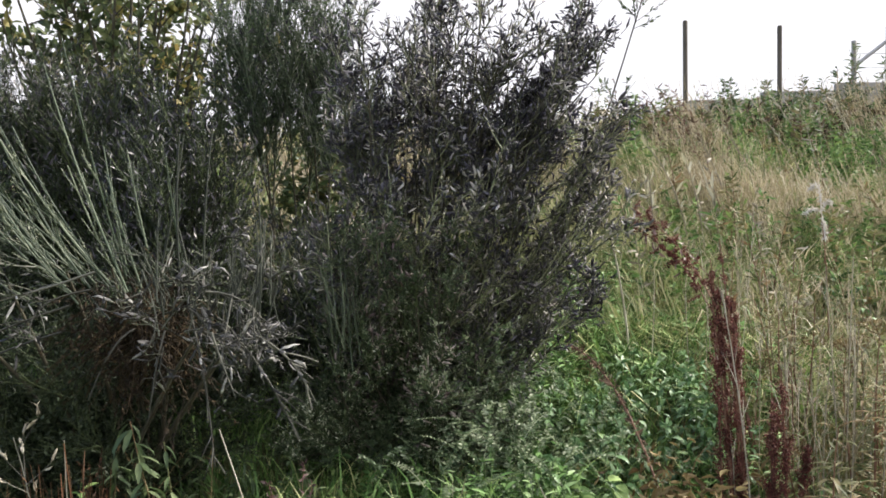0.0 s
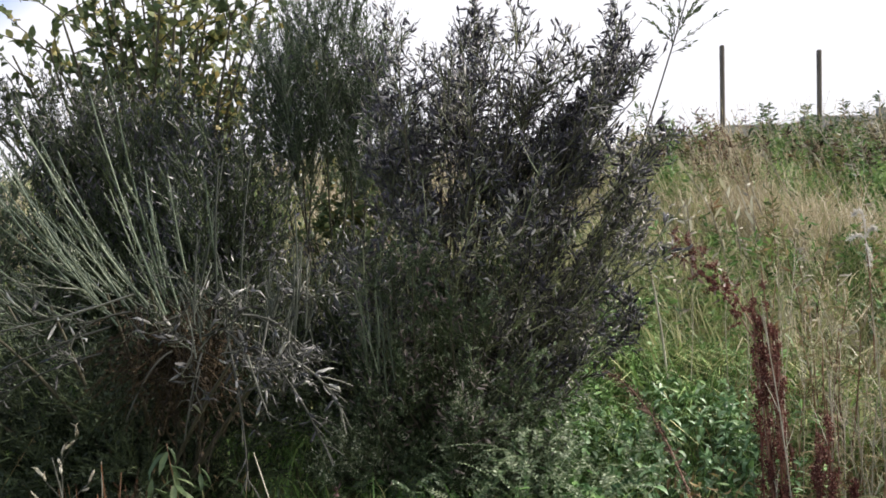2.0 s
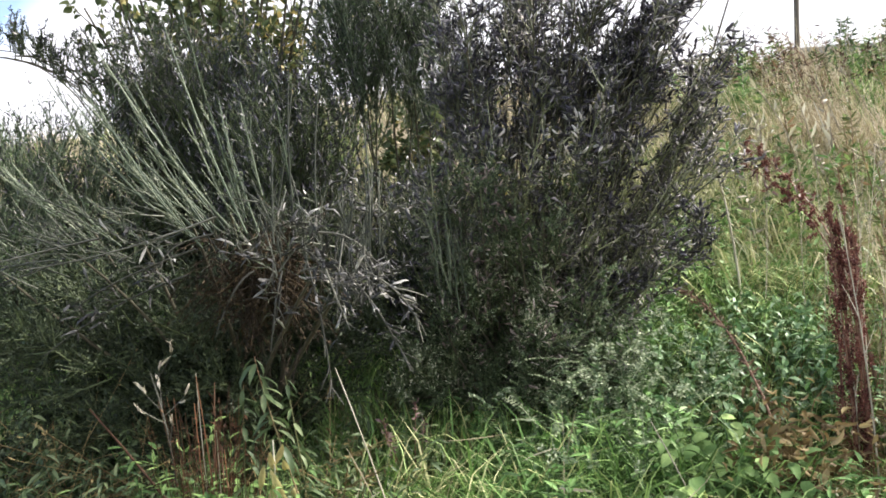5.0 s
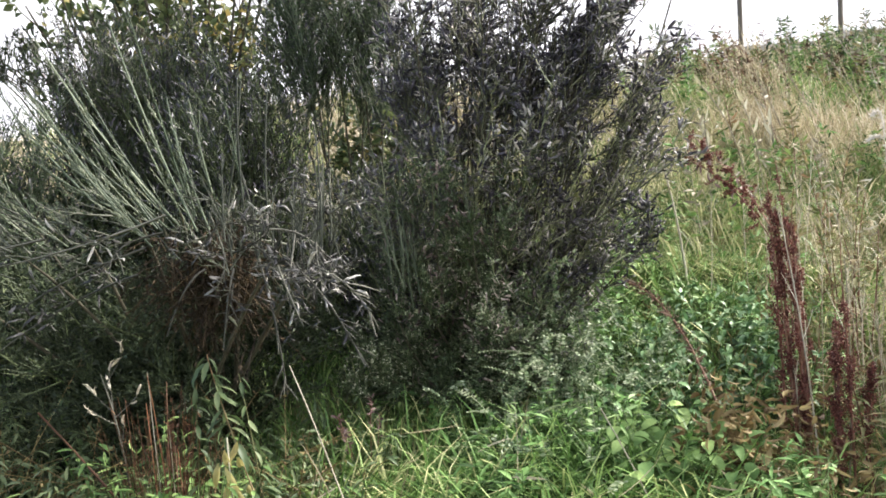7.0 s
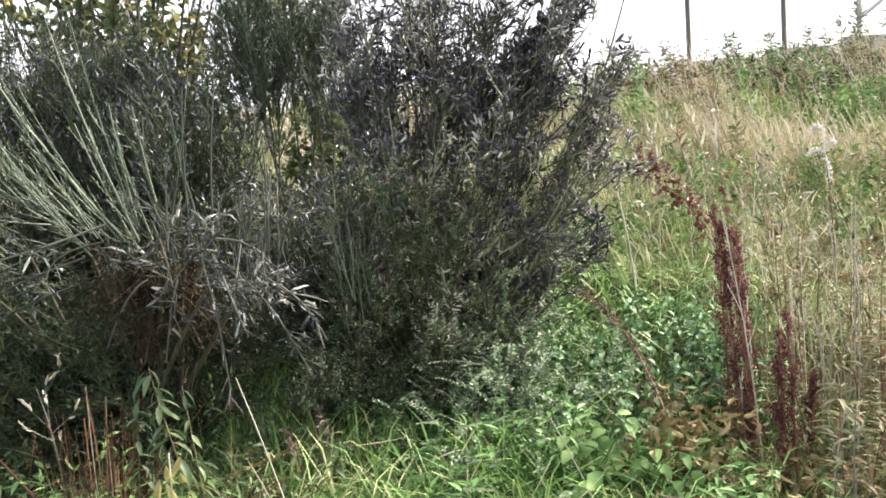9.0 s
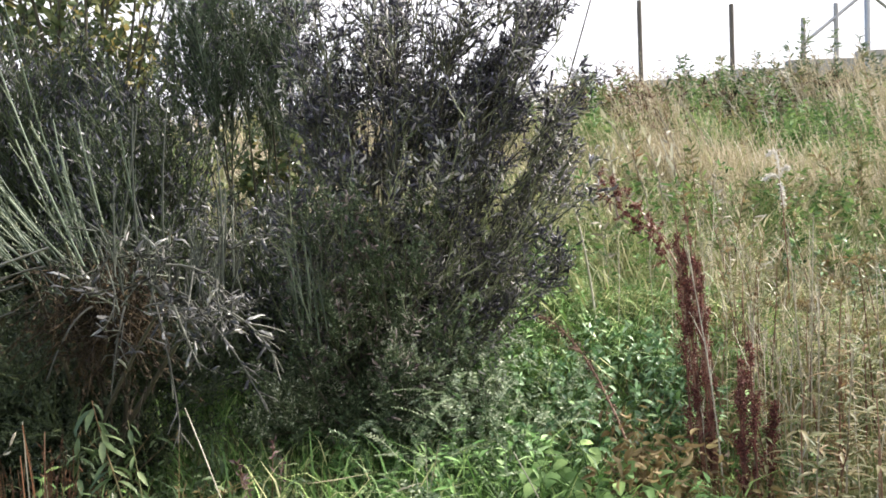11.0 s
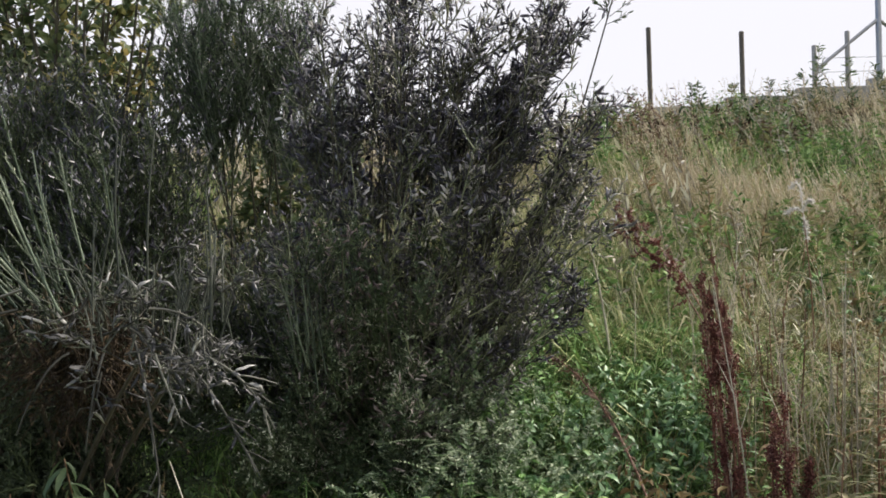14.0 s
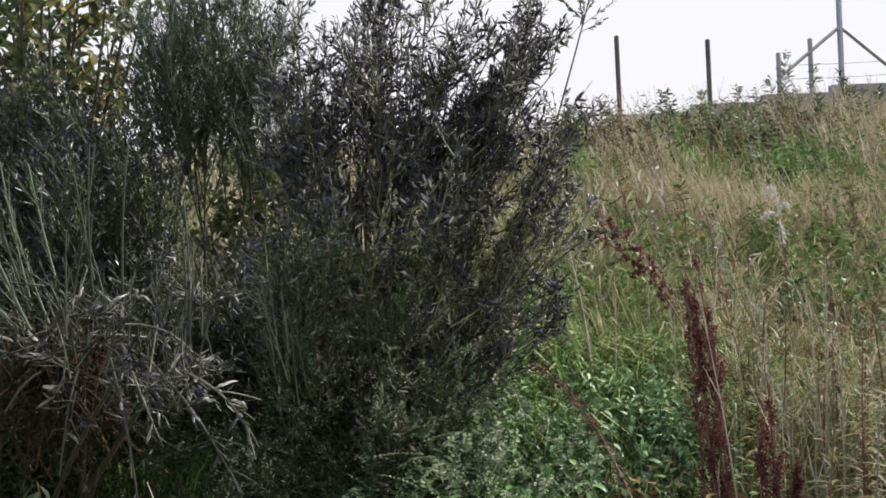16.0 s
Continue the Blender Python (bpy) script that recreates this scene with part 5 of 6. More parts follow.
def build_plants():
    seeded(201)
    build_dock(1.0, 2.62, 1.16, 0.012, 7, (-0.07, 0), "tall dead dock with dense red-brown seed heads")
    seeded(202)
    build_dock(1.05, 2.45, 0.82, 0.006, 3, (-0.02, 0), "shorter dead dock with a dark red seed head", 0.3)
    build_dock(1.15, 2.5, 0.55, 0.02, 1, (0.0, 0), "small dark dead dock among dry stalks", 0.4)
    build_dock(1.03, 2.75, 0.9, 0.015, 1, (-0.06, 0), "thin dead dock with a sparse seed head", 0.45)
    seeded(203)
    base = at_ground(1.2, 2.95)
    root = thing("dock_plant", "leaning dead dock with rusty seed clusters", "plant", base, "docks on the bank")
    for k in range(2):
        path = bez(base[None], np.array([[1.22, 3.1, 1.32]]) + rng.normal(size=3) * 0.03, np.array([[0.82, 3.3, 1.62 - 0.08 * k]]), 12)
        g = Geo()
        tubes(g, path, 0.005, 0.0016, 5)
        stem = part("stem", g, M_DOCKSTEM, root, smooth=True)
        q, d, _ = on_paths(path, 30, 0.6, 1.0)
        br = shoots(q, unit(d * 0.6 + ball(len(q)) * 0.8), rng.uniform(0.01, 0.075, len(q)), 0.1, 4, 0.15)
        g = Geo()
        tubes(g, br, 0.0013, 0.0006, 3)
        q, d, _ = on_paths(br, 34, 0.2, 1.0)
        flakes(g, q + ball(len(q)) * 0.006, ball(len(q)), rng.uniform(0.006, 0.013, len(q)), 0.008)
        part("seed_head", g, M_DOCK, stem, "loose rusty seed clusters", "stuff")
        q, d, _ = on_paths(path, 18, 0.7, 1.0)
        g = Geo()
        leaves(g, q + ball(18) * 0.03, unit(ball(18) - UP * 0.3), rng.uniform(0.025, 0.055, 18), rng.uniform(0.007, 0.014, 18), 0.45, 0.5)
        part("dead_foliage", g, M_SPRIG, stem, "curled pink-brown withered leaves", "stuff")
    base = at_ground(0.78, 2.35)
    root = thing("dock_plant", "fallen brown dock stem lying over the herbs", "plant", base, "docks on the bank")
    tip = at_ground(0.56, 3.45) + UP * 0.44
    path = bez(base[None], (base * 0.5 + tip * 0.5 + np.array([0.06, 0, 0.4]))[None], tip[None], 9)
    g = Geo()
    tubes(g, path, 0.006, 0.002, 5)
    stem = part("stem", g, M_DOCKSTEM, root, smooth=True)
    q, d, _ = on_paths(path, 34, 0.3, 1.0)
    g = Geo()
    leaves(g, q, unit(d * 0.3 + ball(len(q))), rng.uniform(0.02, 0.05, len(q)), rng.uniform(0.006, 0.013, len(q)), 0.4, 0.4)
    q, d, _ = on_paths(path, 700, 0.35, 1.0)
    flakes(g, q + ball(len(q)) * rng.uniform(0, 0.03, (len(q), 1)), ball(len(q)), rng.uniform(0.005, 0.013, len(q)), 0.007)
    part("seed_head", g, M_SEEDBROWN, stem, "withered brown seed clusters", "stuff")
    # single bleached stalks standing in front of the docks
    for x, y, h, lx in ((1.0, 2.5, 1.05, -0.1), (1.05, 2.45, 0.9, 0.03), (1.22, 2.4, 0.85, -0.02), (1.28, 2.5, 0.95, 0.05), (1.36, 2.65, 1.05, -0.05), (1.5, 2.9, 1.0, 0.04)):
        foot = at_ground(x, y)
        root = thing("dead_stalk", "bleached dead stalk standing among the docks", "stalk", foot, "dead stalks")
        tip = foot + np.array([lx, 0.03, h])
        path = bez(foot[None], (foot * 0.5 + tip * 0.5 + rng.normal(size=3) * 0.03)[None], tip[None], 8)
        g = Geo()
        tubes(g, path, 0.0036, 0.0014, 5)
        part("stem", g, M_PALE, root, smooth=True)
        q, d, _ = on_paths(path, 7, 0.5, 0.95)
        g = Geo()
        tubes(g, shoots(q, unit(d + ball(7) * 0.45), rng.uniform(0.06, 0.2, 7), 0.0, 5), 0.0016, 0.0008, 3)
        part("twiggery", g, M_PALE, root, kind="stuff")
    # tall weeds of the near right side
    near_leaf = leaf_set(M_WEED, 0.075, 0.0115)
    for k in range(72):
        x, y = rng.uniform(1.12, 2.1), rng.uniform(1.8, 3.4)
        build_weed(x, y, rng.uniform(0.45, 0.8), 44, 0.09, M_WEED, "yellowing willowherb with narrow leaves", (rng.normal() * 0.06, rng.normal() * 0.05), single=near_leaf, head=k % 4 == 0)
    build_weed(1.19, 2.3, 0.72, 52, 0.08, M_WEED, "tall yellowing willowherb with a dark stem", (-0.03, 0), single=near_leaf, leaf_lo=0.3)
    build_weed(1.45, 2.6, 0.84, 60, 0.08, M_WEED, "tall willowherb with a reddening tip", (0.0, 0), single=near_leaf, leaf_lo=0.25, head=1)
    build_weed(1.36, 2.45, 0.74, 54, 0.08, M_WEED, "tall yellowing willowherb with a dark stem", (0.04, 0), single=near_leaf, leaf_lo=0.25)
    build_weed(1.35, 4.9, 0.75, 20, 0.08, M_PALE, "bleached willowherb with pale leaves", (-0.05, 0))
    build_weed(1.2, 4.5, 0.7, 20, 0.08, M_PALE, "bleached willowherb with pale leaves", (-0.08, 0))
    for k in range(52):
        x, y = rng.uniform(1.3, 4.6), rng.uniform(3.6, 7.5)
        build_weed(x, y, rng.uniform(0.45, 0.8), 40, 0.085, M_HERB if k % 4 == 0 else M_WEED, "leafy willowherb on the slope", (rng.normal() * 0.1 - 0.08, 0))
    for k in range(58):
        x, y = (rng.uniform(1.2, 5.2), rng.uniform(4.0, 8.2)) if k % 2 else (rng.normal(2.55, 0.3), rng.normal(7.4, 0.35))
        build_weed(x, y, rng.uniform(0.4, 0.75), 22, 0.07, M_PALE if k % 2 else M_SEEDBROWN, "bleached dead weed on the slope" if k % 2 else "brown dead weed on the slope", (rng.normal() * 0.12 - 0.2, 0))
    for k in range(110):
        x, y = rng.uniform(1.7, 6.8), rng.uniform(7.6, 8.9)
        build_weed(x, y, rng.uniform(0.2, 0.4) + (0.3 if k % 6 == 0 else 0), 44, 0.085, (M_LEAF_BROOM, M_DEAD, M_SEEDBROWN)[k % 3], "tall dark weed along the crest", (rng.normal() * 0.15, 0), 0.2)
    for x, y, h in ((4.45, 8.5, 0.95), (4.55, 8.7, 0.8), (4.3, 8.4, 0.7), (5.0, 8.6, 0.75), (1.75, 8.8, 0.6)):
        build_weed(x, y, h, 44, 0.09, M_LANCE, "tall leafy weed standing against the sky", (rng.normal() * 0.1, 0), 0.25)
    for k in range(26):
        x, y = rng.normal(3.9, 0.4), rng.uniform(8.0, 8.8)
        build_weed(x, y, rng.uniform(0.35, 0.62), 60, 0.08, M_LANCE if k % 3 else M_WEED, "dense green weed in a clump on the crest", (rng.normal() * 0.12, 0), 0.1)
    # bleached standing stalks
    n = 24
    x, y = scatter(n, 0.95, 1.6, 2.55, 3.8)
    p = np.stack([x, y, gz(x, y)], 1)
    st = shoots(p, unit(ball(n) * 0.12 + UP), rng.uniform(0.5, 1.0, n), 0, 6)
    g = Geo()
    tubes(g, st, 0.0026, 0.001, 3)
    q, d, _ = on_paths(st, 8, 0.6, 1.0)
    br = shoots(q, unit(d + ball(len(q)) * 0.5), rng.uniform(0.05, 0.14, len(q)), 0, 3)
    tubes(g, br, 0.0012, 0.0006, 3)
    alone("dry_stalks", g, M_PALE, "bleached dead stalks standing among the docks", "stalks", "stuff")
    # withered leaves under the docks
    n = 620
    x, y = rng.normal(0.95, 0.16, n), rng.normal(2.35, 0.2, n)
    p = np.stack([x, y, gz(x, y) + rng.uniform(0.03, 0.36, n)], 1)
    g = Geo()
    leaves(g, p, unit(ball(n) - UP * 0.1), rng.uniform(0.03, 0.065, n), rng.uniform(0.009, 0.017, n), 0.45, 0.35)
    alone("withered_leaves", g, M_RUST, "clump of withered brown and yellow leaves", "leaves", "stuff")
    n = 330
    x, y = rng.normal(0.74, 0.075, n), rng.normal(2.5, 0.09, n)
    p = np.stack([x, y, gz(x, y) + rng.uniform(0.1, 0.4, n)], 1)
    g = Geo()
    leaves(g, p, unit(ball(n) * np.array([1, 1, 0.6]) - UP * 0.25), rng.uniform(0.035, 0.07, n), rng.uniform(0.012, 0.022, n), 0.4, 0.45)
    alone("withered_leaves", g, M_TAN, "curled tan leaves of a dead dock", "leaves", "stuff")



def build_nettle(x, y, h, tiers, size, label):
    """An upright stem with crossed pairs of drooping leaves, smaller to the tip."""
    base = at_ground(x, y)
    root = thing("nettle", label, "plant", base, "nettles")
    path = shoots(base[None], unit(ball(1) * np.array([0.25, 0.25, 0]) + UP), h, 0.03, tiers + 3)
    g = Geo()
    tubes(g, path, 0.0026, 0.0012, 4)
    part("stem", g, M_HERB, root)
    g = Geo()
    turn = rng.uniform(0, np.pi)
    for k in range(tiers):
        u = 1 - k / tiers
        a = turn + k * np.pi / 2 + rng.normal() * 0.2
        q = np.repeat(path[0, 3 + k][None], 2, 0)
        way = np.array([[np.cos(a), np.sin(a), 0.05], [-np.cos(a), -np.sin(a), 0.05]]) + ball(2) * 0.2
        span = size * (0.45 + 0.65 * u) * rng.uniform(0.8, 1.15, 2)
        leaves(g, q, way, span, span * 0.42, 0.22, 0.5, face=np.tile(UP, (2, 1)) + ball(2) * 0.15)
    q = np.repeat(path[0, -1][None], 6, 0)
    leaves(g, q, unit(ball(6) * np.array([1, 1, 0.3]) + UP * 0.5), size * rng.uniform(0.35, 0.6, 6), size * 0.2, 0.25, 0.2)
    part("foliage", g, M_NETTLE, root, "paired drooping toothed leaves", "stuff")


def build_clumps():
    for k in range(96):
        if k < 40:
            x, y = rng.uniform(0.72, 1.08), rng.uniform(2.85, 3.4)
        elif k < 74:
            x, y = rng.uniform(0.3, 0.72), rng.uniform(2.65, 3.3)
        else:
            x, y = rng.uniform(2.2, 3.1), rng.uniform(3.9, 4.7)
        build_nettle(x, y, rng.uniform(0.26, 0.44), int(rng.integers(6, 9)), rng.uniform(0.062, 0.088), "leafy green nettle in the damp strip" if k < 74 else "leafy green nettle on the open slope")
    for k in range(18):
        x, y = rng.uniform(0.5, 1.15), rng.uniform(3.35, 4.3)
        base = at_ground(x, y)
        root = thing("grass_tussock", "bright green tussock of arching grass", "grass", base, "grass tussocks")
        n = 95
        off = rng.normal(size=(n, 2)) * 0.035
        g = Geo()
        blades(g, base + np.stack([off[:, 0], off[:, 1], 0 * off[:, 0]], 1), np.stack([off[:, 0], off[:, 1], 0 * off[:, 0]], 1) + rng.normal(size=(n, 3)) * 0.02, rng.uniform(0.25, 0.48, n), rng.uniform(0.006, 0.01, n), rng.uniform(0.5, 1.2, n))
        part("foliage", g, M_GRASS, root, kind="stuff")
    # bleached sprigs with upright pale leaves
    for x, y, knee, tip, n in ((1.72, 5.26, 1.75, (1.42, 2.03), 7), (1.42, 5.0, 1.6, (1.36, 1.79), 5), (1.8, 5.2, 1.65, (1.66, 1.9), 4), (1.86, 5.1, 1.6, (1.8, 1.76), 3)):
        base = at_ground(x, y)
        root = thing("pale_sprig", "bleached sprig with a row of upright pale leaves", "plant", base, "pale sprigs")
        path = bez(base[None], np.array([[x - 0.04, y, knee]]), np.array([[tip[0], y, tip[1]]]), 10)
        g = Geo()
        tubes(g, path, 0.006, 0.0035, 5)
        part("stem", g, M_PALE, root, smooth=True)
        for u in range(10 - n, 10):
            g = Geo()
            leaves(g, path[0, u][None], np.array([[-0.1 + rng.normal() * 0.4, rng.normal() * 0.2, 1.0]]), rng.uniform(0.07, 0.12), 0.024, 0.3, 0.15)
            part("leaf", g, M_BLEACH, root)
    # thick pale stalks leaning over the upper slope
    for x0, x1, y, z1 in ((3.12, 2.72, 6.5, 2.33), (2.68, 2.38, 6.5, 2.27), (1.88, 1.74, 5.2, 1.93), (0.9, 0.77, 3.8, 1.76), (4.45, 4.33, 8.0, 2.92), (3.5, 3.2, 7.4, 2.6), (2.2, 2.0, 5.9, 2.1)):
        foot = at_ground(x0 + 0.04, y)
        root = thing("dead_stalk", "thick pale dead stalk leaning over the grass", "stalk", foot, "dead stalks")
        tip = np.array([x1, y, z1])
        path = bez(foot[None], (foot * 0.5 + tip * 0.5 + np.array([0.06, 0, 0.05]))[None], tip[None], 8)
        g = Geo()
        tubes(g, path, 0.0075, 0.0035, 5)
        part("stem", g, M_PALE, root, smooth=True)
        q, d, _ = on_paths(path, 9, 0.55, 1.0)
        g = Geo()
        leaves(g, q, unit(d + ball(9) * 0.6), rng.uniform(0.04, 0.09, 9), 0.012, 0.35, 0.4)
        part("foliage", g, M_PALE, root, "shrivelled pale leaves", "stuff")
    # white woolly plumes hooked over at the top
    base = at_ground(1.99, 4.0)
    root = thing("seeding_willowherb", "willowherb gone to white woolly hooked plumes", "plant", base, "tall weeds")
    top = np.array([1.95, 4.0, 1.58])
    g = Geo()
    tubes(g, bez(base[None], (base * 0.5 + top * 0.5 + np.array([0.03, 0, 0]))[None], top[None], 8), 0.0045, 0.0025, 5)
    part("stem", g, M_DOCKSTEM, root, smooth=True)
    for mid, tip in (((1.95, 4.0, 1.78), (1.89, 4.0, 1.7)), ((1.92, 4.0, 1.62), (1.87, 4.0, 1.58)), ((1.97, 3.98, 1.66), (1.99, 3.98, 1.63)), ((1.965, 4.0, 1.52), (1.97, 4.0, 1.45))):
        hook = bez(top[None], np.array([mid]), np.array([tip]), 9)
        g = Geo()
        tubes(g, hook, 0.0025, 0.004, 6)
        q, d, _ = on_paths(hook, 130, 0.1, 1.0)
        flakes(g, q, d * 0.8 + ball(len(q)), rng.uniform(0.01, 0.03, len(q)), 0.0045)
        part("plume", g, M_FLUFF, root, "white woolly seed fluff")


seeded(120)
build_clumps()

seeded(108)
build_plants()


# ---- foreground stems ----
def build_straws():
    spots = [((-0.2, 1.65), (-0.69, 2.5, 0.95)), ((0.5, 2.0), (0.3, 2.4, 0.78)), ((-0.5, 1.75), (-1.4, 2.25, 0.9))]
    for (x, y), tip in spots:
        base = at_ground(x, y)
        root = thing("straw_stem", "fallen brown dry stem" if x < -0.4 else "long pale dry grass stem", "grass stem", base, "straw stems")
        tip = np.array(tip)
        g = Geo()
        brown = x < -0.4
        tubes(g, bez(base[None], (base * 0.5 + tip * 0.5 + np.array([0.02, 0, 0.05]))[None], tip[None], 8), 0.0055 if brown else 0.003, 0.003 if brown else 0.0018, 5)
        part("stem", g, M_WITHER if brown else M_PALE, root, smooth=True)
    for a, b, c in (((-0.62, 1.97, 0.7), (-0.54, 1.97, 0.87), (-0.45, 1.97, 0.7)), ((-0.4, 2.1, 0.6), (-0.3, 2.1, 0.83), (-0.1, 2.1, 0.84)), ((0.0, 2.3, 0.6), (0.08, 2.35, 0.86), (0.02, 2.4, 0.6))):
        foot = at_ground(a[0], a[1])
        root = thing("straw_stem", "bent bleached grass blade folded over in the sward", "grass stem", foot, "straw stems")
        g = Geo()
        leaves(g, foot[None], np.array([b]) - foot, np.linalg.norm(np.array(b) - foot), 0.006, 0.3, 0.02)
        leaves(g, np.array([b]), np.array([c]) - np.array([b]), np.linalg.norm(np.array(c) - np.array(b)), 0.007, 0.3, 0.05)
        part("blade", g, M_STRAW, root)
    base = at_ground(-0.94, 2.05)
    root = thing("dead_stalks", "cluster of dead reddish-brown dock stalks", "stalks", base)
    for k in range(10):
        foot = base + np.array([rng.normal() * 0.013, rng.normal() * 0.015, 0])
        tip = foot + np.array([rng.normal() * 0.035, 0.02, rng.uniform(0.6, 0.86)])
        g = Geo()
        tubes(g, bez(foot[None], (foot * 0.5 + tip * 0.5 + rng.normal(size=3) * 0.02)[None], tip[None], 7), 0.0024, 0.0014, 5)
        part("stalk", g, (M_DOCKSTEM, M_RUSTY, M_RUSTY, M_PALE)[k % 4], root, smooth=True)
    n = 150
    g = Geo()
    foot = base + rng.normal(size=(n, 3)) * np.array([0.035, 0.04, 0.0]) + np.array([-0.02, 0.06, 0])
    strand = shoots(foot, unit(ball(n) * np.array([0.2, 0.2, 0]) + UP), rng.uniform(0.45, 0.8, n), 0.03, 6, 0.06)
    tubes(g, strand, 0.0013, 0.0007, 3)
    q, d, _ = on_paths(strand, 5, 0.5, 1.0)
    flakes(g, q, d * 0.4 + ball(len(q)) * 0.8 - UP * 0.5, rng.uniform(0.012, 0.03, len(q)), 0.004)
    part("dead_foliage", g, M_WITHER, root, "shrivelled rust-brown strands and leaves", "stuff")
    lance = leaf_set(M_LANCE, 0.072, 0.018)
    for foot, knee, tip, n in (((-0.45, 1.85), (-0.76, 2.05, 0.88), (-0.83, 2.15, 1.07), 46), ((-0.6, 2.0), (-0.7, 2.1, 0.8), (-0.76, 2.2, 1.0), 28), ((-0.82, 1.95), (-0.85, 2.05, 0.75), (-0.87, 2.15, 0.98), 26)):
        base = at_ground(*foot)
        root = thing("lance_leaved_weed", "leaning weed with drooping lance-shaped green leaves", "weed", base, "leafy weeds")
        path = bez(base[None], np.array([knee]), np.array([tip]), 10)
        g = Geo()
        tubes(g, path, 0.0032, 0.0016, 5)
        part("stem", g, M_WEED, root, smooth=True)
        q, d, _ = on_paths(path, n, 0.4, 1.0)
        for a in range(n):
            hang_leaf(lance[a % 5], q[a], unit(ball(1) * np.array([1, 0.7, 0.4]) - UP * 0.45)[0], root, rng.uniform(0.6, 1.2))
    base = at_ground(-1.08, 2.08)
    root = thing("leafy_tuft", "small tuft of bright green narrow leaves", "plant", base)
    g = Geo()
    tuft = shoots(np.repeat(base[None], 9, 0), unit(ball(9) * np.array([0.25, 0.25, 0]) + UP), rng.uniform(0.45, 0.6, 9), 0.0, 6)
    tubes(g, tuft, 0.0026, 0.0012, 4)
    part("stem", g, M_WEED, root)
    q, d, _ = on_paths(tuft, 12, 0.6, 1.0)
    g = Geo()
    leaves(g, q, unit(ball(len(q)) * np.array([1, 1, 0.3]) + UP * 0.2), rng.uniform(0.04, 0.07, len(q)), 0.009, 0.2, 0.35)
    part("foliage", g, M_BROAD, root, "narrow bright green leaves", "stuff")
    base = at_ground(-0.46, 2.62)
    root = thing("withered_sprig", "small withered purplish-pink sprig at the bush's foot", "sprig", base)
    sprig = shoots(np.repeat(base[None], 5, 0), unit(ball(5) * np.array([0.3, 0.3, 0]) + UP), rng.uniform(0.36, 0.46, 5), 0.02, 6)
    g = Geo()
    tubes(g, sprig, 0.0022, 0.001, 4)
    part("stem", g, M_DOCKSTEM, root)
    q, d, _ = on_paths(sprig, 14, 0.75, 1.0)
    g = Geo()
    leaves(g, q, unit(ball(len(q)) + UP * 0.3), rng.uniform(0.018, 0.035, len(q)), rng.uniform(0.006, 0.011, len(q)), 0.4, 0.3)
    part("foliage", g, M_SPRIG, root, "curled pink-brown leaves", "stuff")
    base = at_ground(-1.12, 2.2)
    root = thing("podded_twig", "broken twig with bleached split pods", "twig", base)
    main = bez(base[None], np.array([[-1.1, 2.22, 0.75]]), np.array([[-1.17, 2.2, 1.02]]), 8)
    arms = grow(main, 7, 0.16, 50, 0.0, 0.6, 1.0, 4, 0.2)
    g = Geo()
    tubes(g, main, 0.003, 0.0016, 5)
    tubes(g, arms, 0.0018, 0.001, 3)
    part("stem", g, M_TWIG_GREY, root)
    q, d, _ = on_paths(arms, 2, 0.6, 1.0)
    g = Geo()
    pods(g, q, d + ball(len(q)) * 0.6, rng.uniform(0.03, 0.05, len(q)), 0.009)
    part("pod_mass", g, M_PALE, root, "bleached split pods", "stuff")
    base = at_ground(-0.74, 2.0)
    root = thing("yellowed_plant", "small plant with limp yellowed leaves", "plant", base)
    for a in range(15):
        g = Geo()
        leaves(g, (base + np.array([rng.normal() * 0.02, rng.normal() * 0.02, rng.uniform(0.46, 0.68)]))[None], unit(ball(1) * 0.5 - UP), rng.uniform(0.05, 0.1), 0.02, 0.4, 0.35)
        part("leaf", g, M_YELLOW, root)
    g = Geo()
    tubes(g, bez(base[None], (base + UP * 0.3)[None], (base + UP * 0.68)[None], 4), 0.004, 0.002, 5)
    part("stem", g, M_PALE, root)


seeded(109)
build_straws()


# ---- bent dry blades lying in the near grass ----
def build_litter():
    n = 46
    x, y = scatter(n, -1.2, 0.9, 1.7, 2.5)
    p = np.stack([x, y, gz(x, y) + rng.uniform(0.12, 0.3, n)], 1)
    way = unit(ball(n) * np.array([1, 0.5, 0.25]))
    length = rng.uniform(0.08, 0.26, n)
    g = Geo()
    leaves(g, p, way, length, rng.uniform(0.005, 0.011, n), 0.3, 0.25)
    alone("dry_blades", g, M_STRAW, "bent bleached grass blades lying in the sward", "grass", "stuff")


seeded(110)
build_litter()


# ---- fence and wall on the crest ----
def post_geo(r, top, sides):
    g = Geo()
    path = np.array([[[0, 0, 0], [0, 0, top * 0.5], [0, 0, top - r * 0.4], [0, 0, top]]])
    tubes(g, path, r, r, sides)
    v = g.v[0].reshape(4, sides, 3)
    v[3, :, :2] *= 0.72
    n = g.n
    g.put([[0, 0, top + r * 0.1]], tris=[[-sides + k, -sides + (k + 1) % sides, 0] for k in range(sides)])
    return g


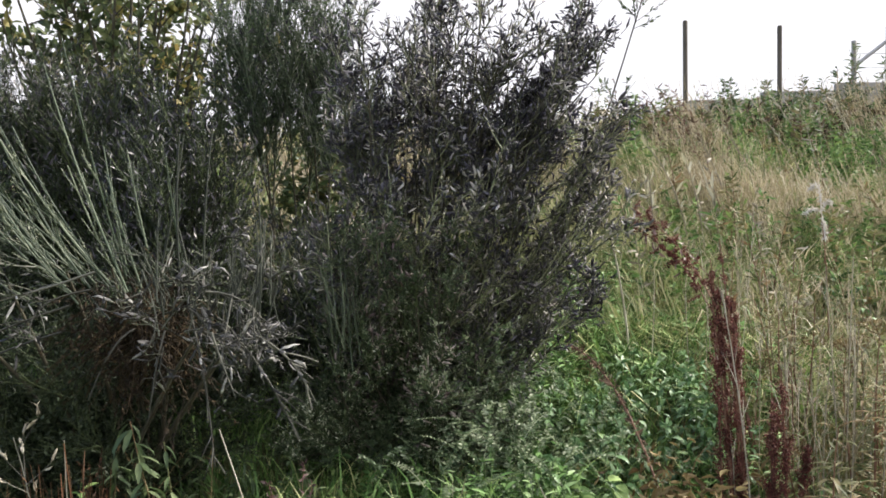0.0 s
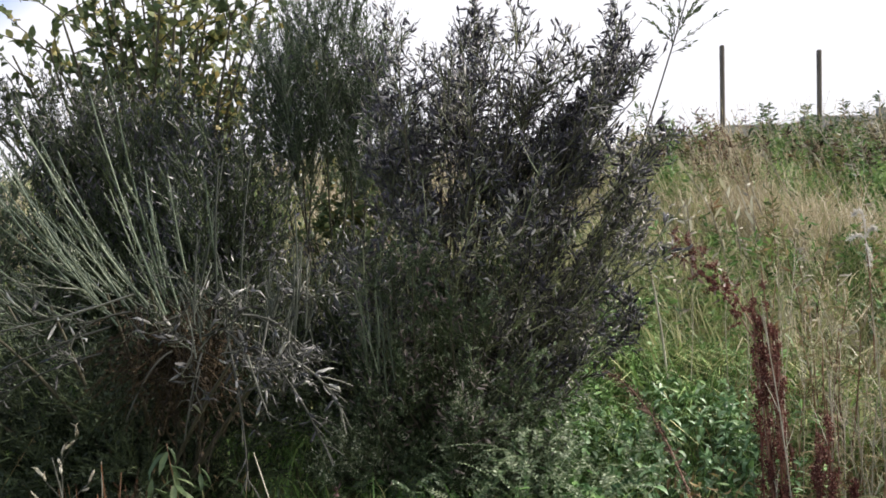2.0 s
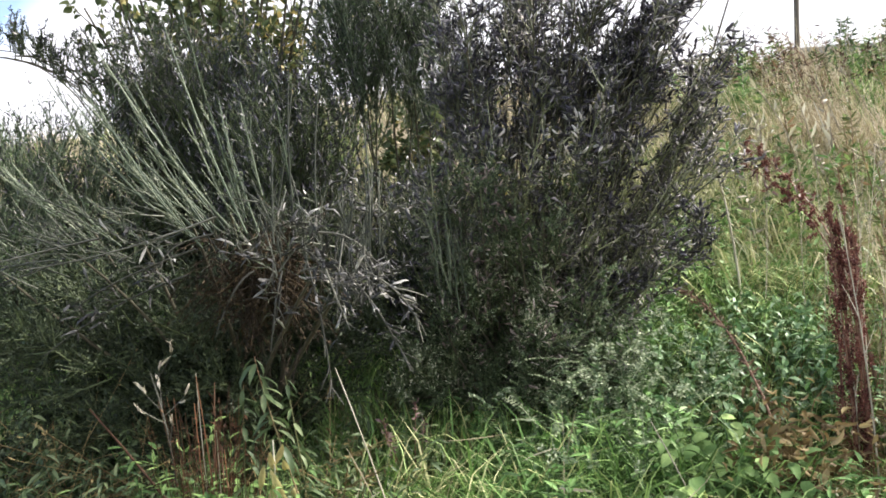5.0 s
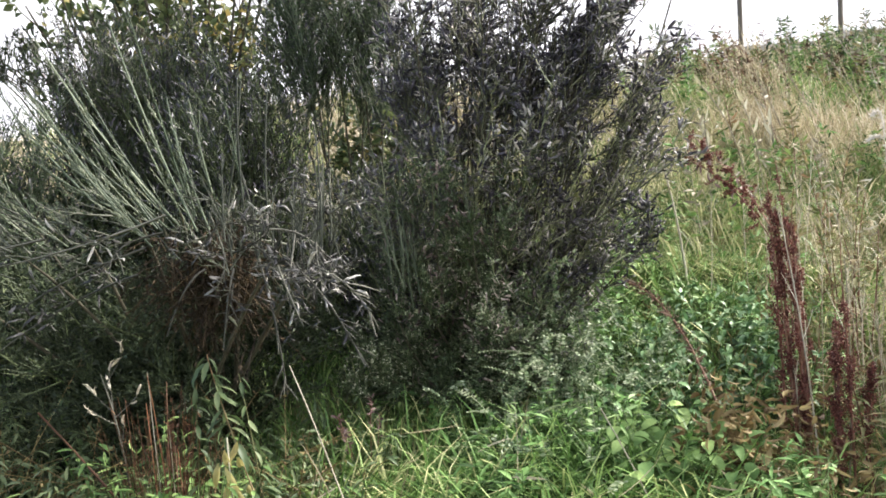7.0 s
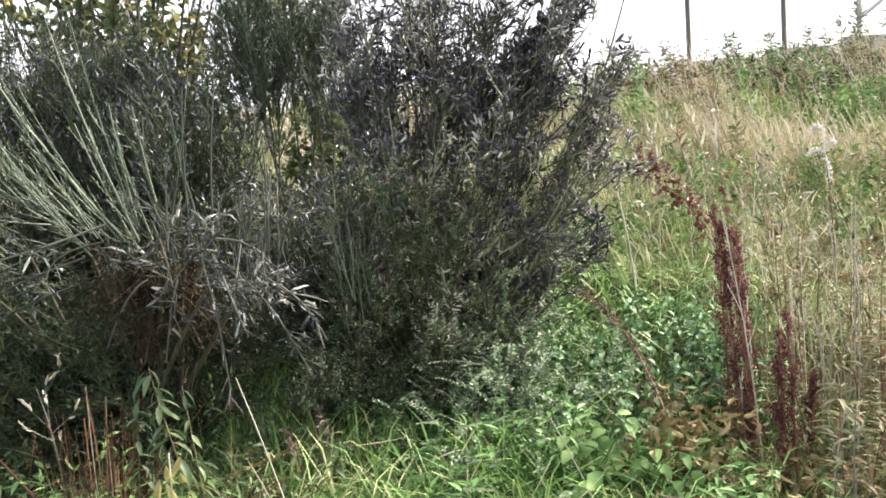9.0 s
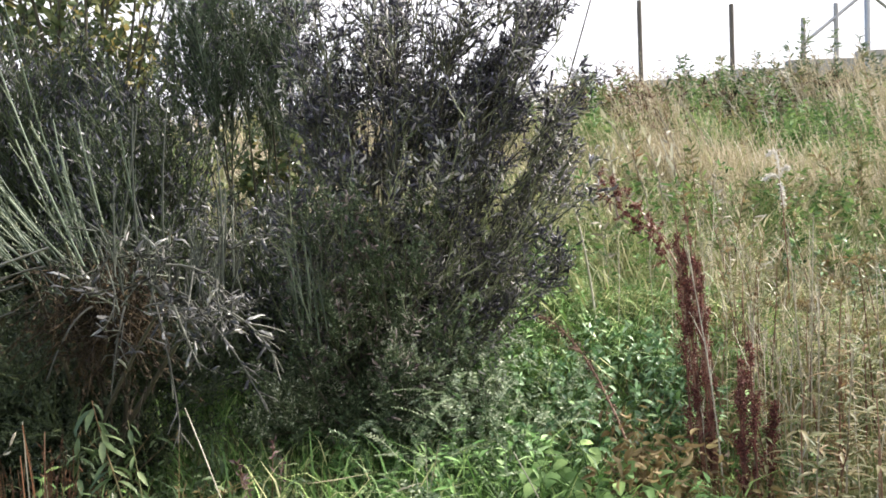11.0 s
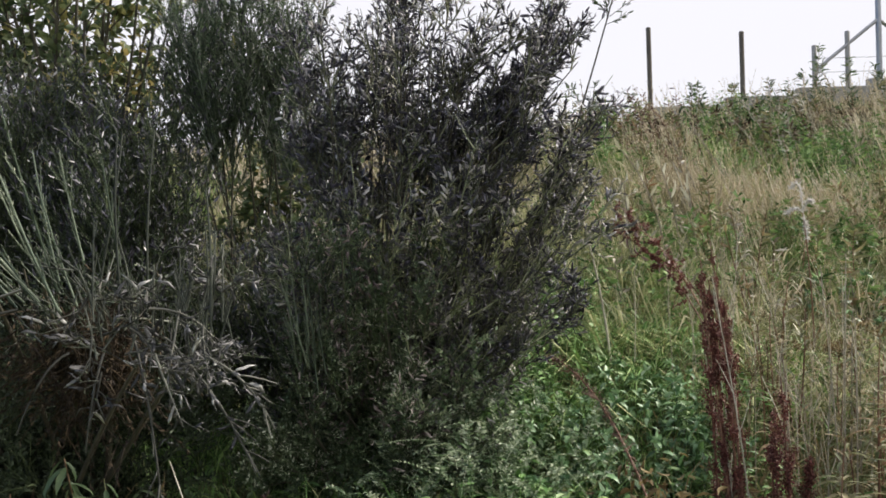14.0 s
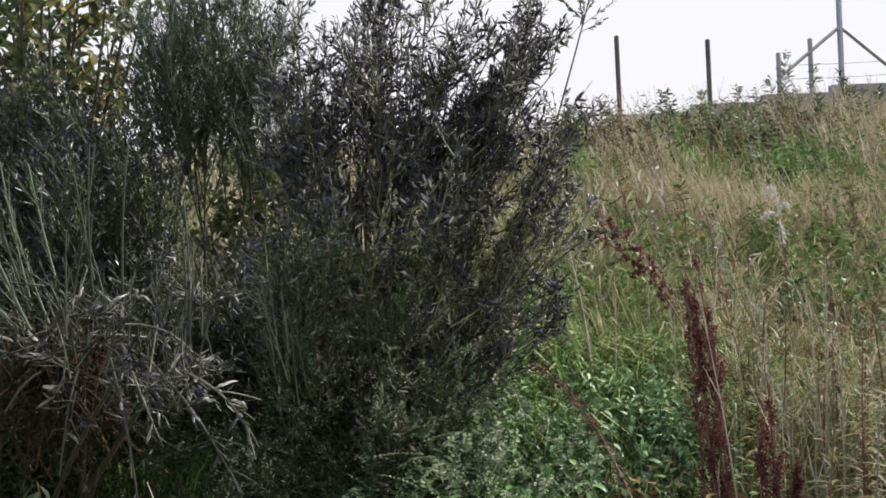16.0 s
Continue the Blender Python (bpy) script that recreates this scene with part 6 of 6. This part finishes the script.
def build_fence():
    for x, top, r, sides, mat, label in (
        (4.5, 4.92, 0.042, 10, M_TIMBER, "slim weathered timber fence post"),
        (6.17, 4.81, 0.042, 10, M_TIMBER, "slim weathered timber fence post"),
        (7.49, 4.53, 0.05, 4, M_CONCRETE, "short square concrete fence post"),
        (8.1, 4.77, 0.05, 4, M_CONCRETE, "square concrete fence post"),
        (8.68, 6.2, 0.05, 10, M_STEEL, "tall galvanised corner post with two raking struts"),
        (10.6, 4.9, 0.05, 4, M_CONCRETE, "square concrete fence post"),
    ):
        foot = at_ground(x, 14.0, 0.3)
        root = thing("fence_post", label, "post", foot, "fence posts")
        g = post_geo(r, top - foot[2], sides)
        g.v = [v + foot for v in g.v]
        part("shaft", g, mat, root)
        if top > 6:
            for dx, z1 in ((-1.2, 4.12), (1.3, 3.95)):
                a, b = np.array([x, 14.0, 4.97]), np.array([x + dx, 14.0, z1 - 0.05])
                s = Geo()
                tubes(s, np.array([[a, (a + b) / 2, b]]), 0.032, 0.032, 8)
                part("strut", s, mat, root)
    root = thing("fence_wire", "thin line wires between the fence posts", "wire", (7.5, 14.0, 4.2))
    for z0 in (4.05, 4.3):
        g = Geo()
        tubes(g, np.array([[(7.49, 14, z0), (8.68, 14, z0), (10.6, 14, z0 + 0.05)]]), 0.006, 0.006, 4)
        part("wire", g, M_STEEL, root)


def build_wall():
    root = thing("concrete_wall", "low grey concrete wall with a coping on the crest", "wall", (5.2, 16.0, 3.4))
    for k in range(8):
        x0 = 5.2 + k * 1.5
        z1 = 3.8 + (x0 - 5.2) * 0.1
        bm = bmesh.new()
        bmesh.ops.create_cube(bm, size=1)
        bmesh.ops.scale(bm, vec=(1.48, 0.2, z1 - 3.2), verts=bm.verts)
        bmesh.ops.translate(bm, vec=(k * 1.5 + 0.74, 0, (z1 + 3.2) / 2 - 3.4), verts=bm.verts)
        bmesh.ops.bevel(bm, geom=bm.edges[:], offset=0.012, segments=1, affect="EDGES")
        me = bpy.data.meshes.new("panel")
        bm.to_mesh(me)
        bm.free()
        me.materials.append(M_CONCRETE)
        ob = new("panel", me)
        ob.parent = root


build_fence()
build_wall()
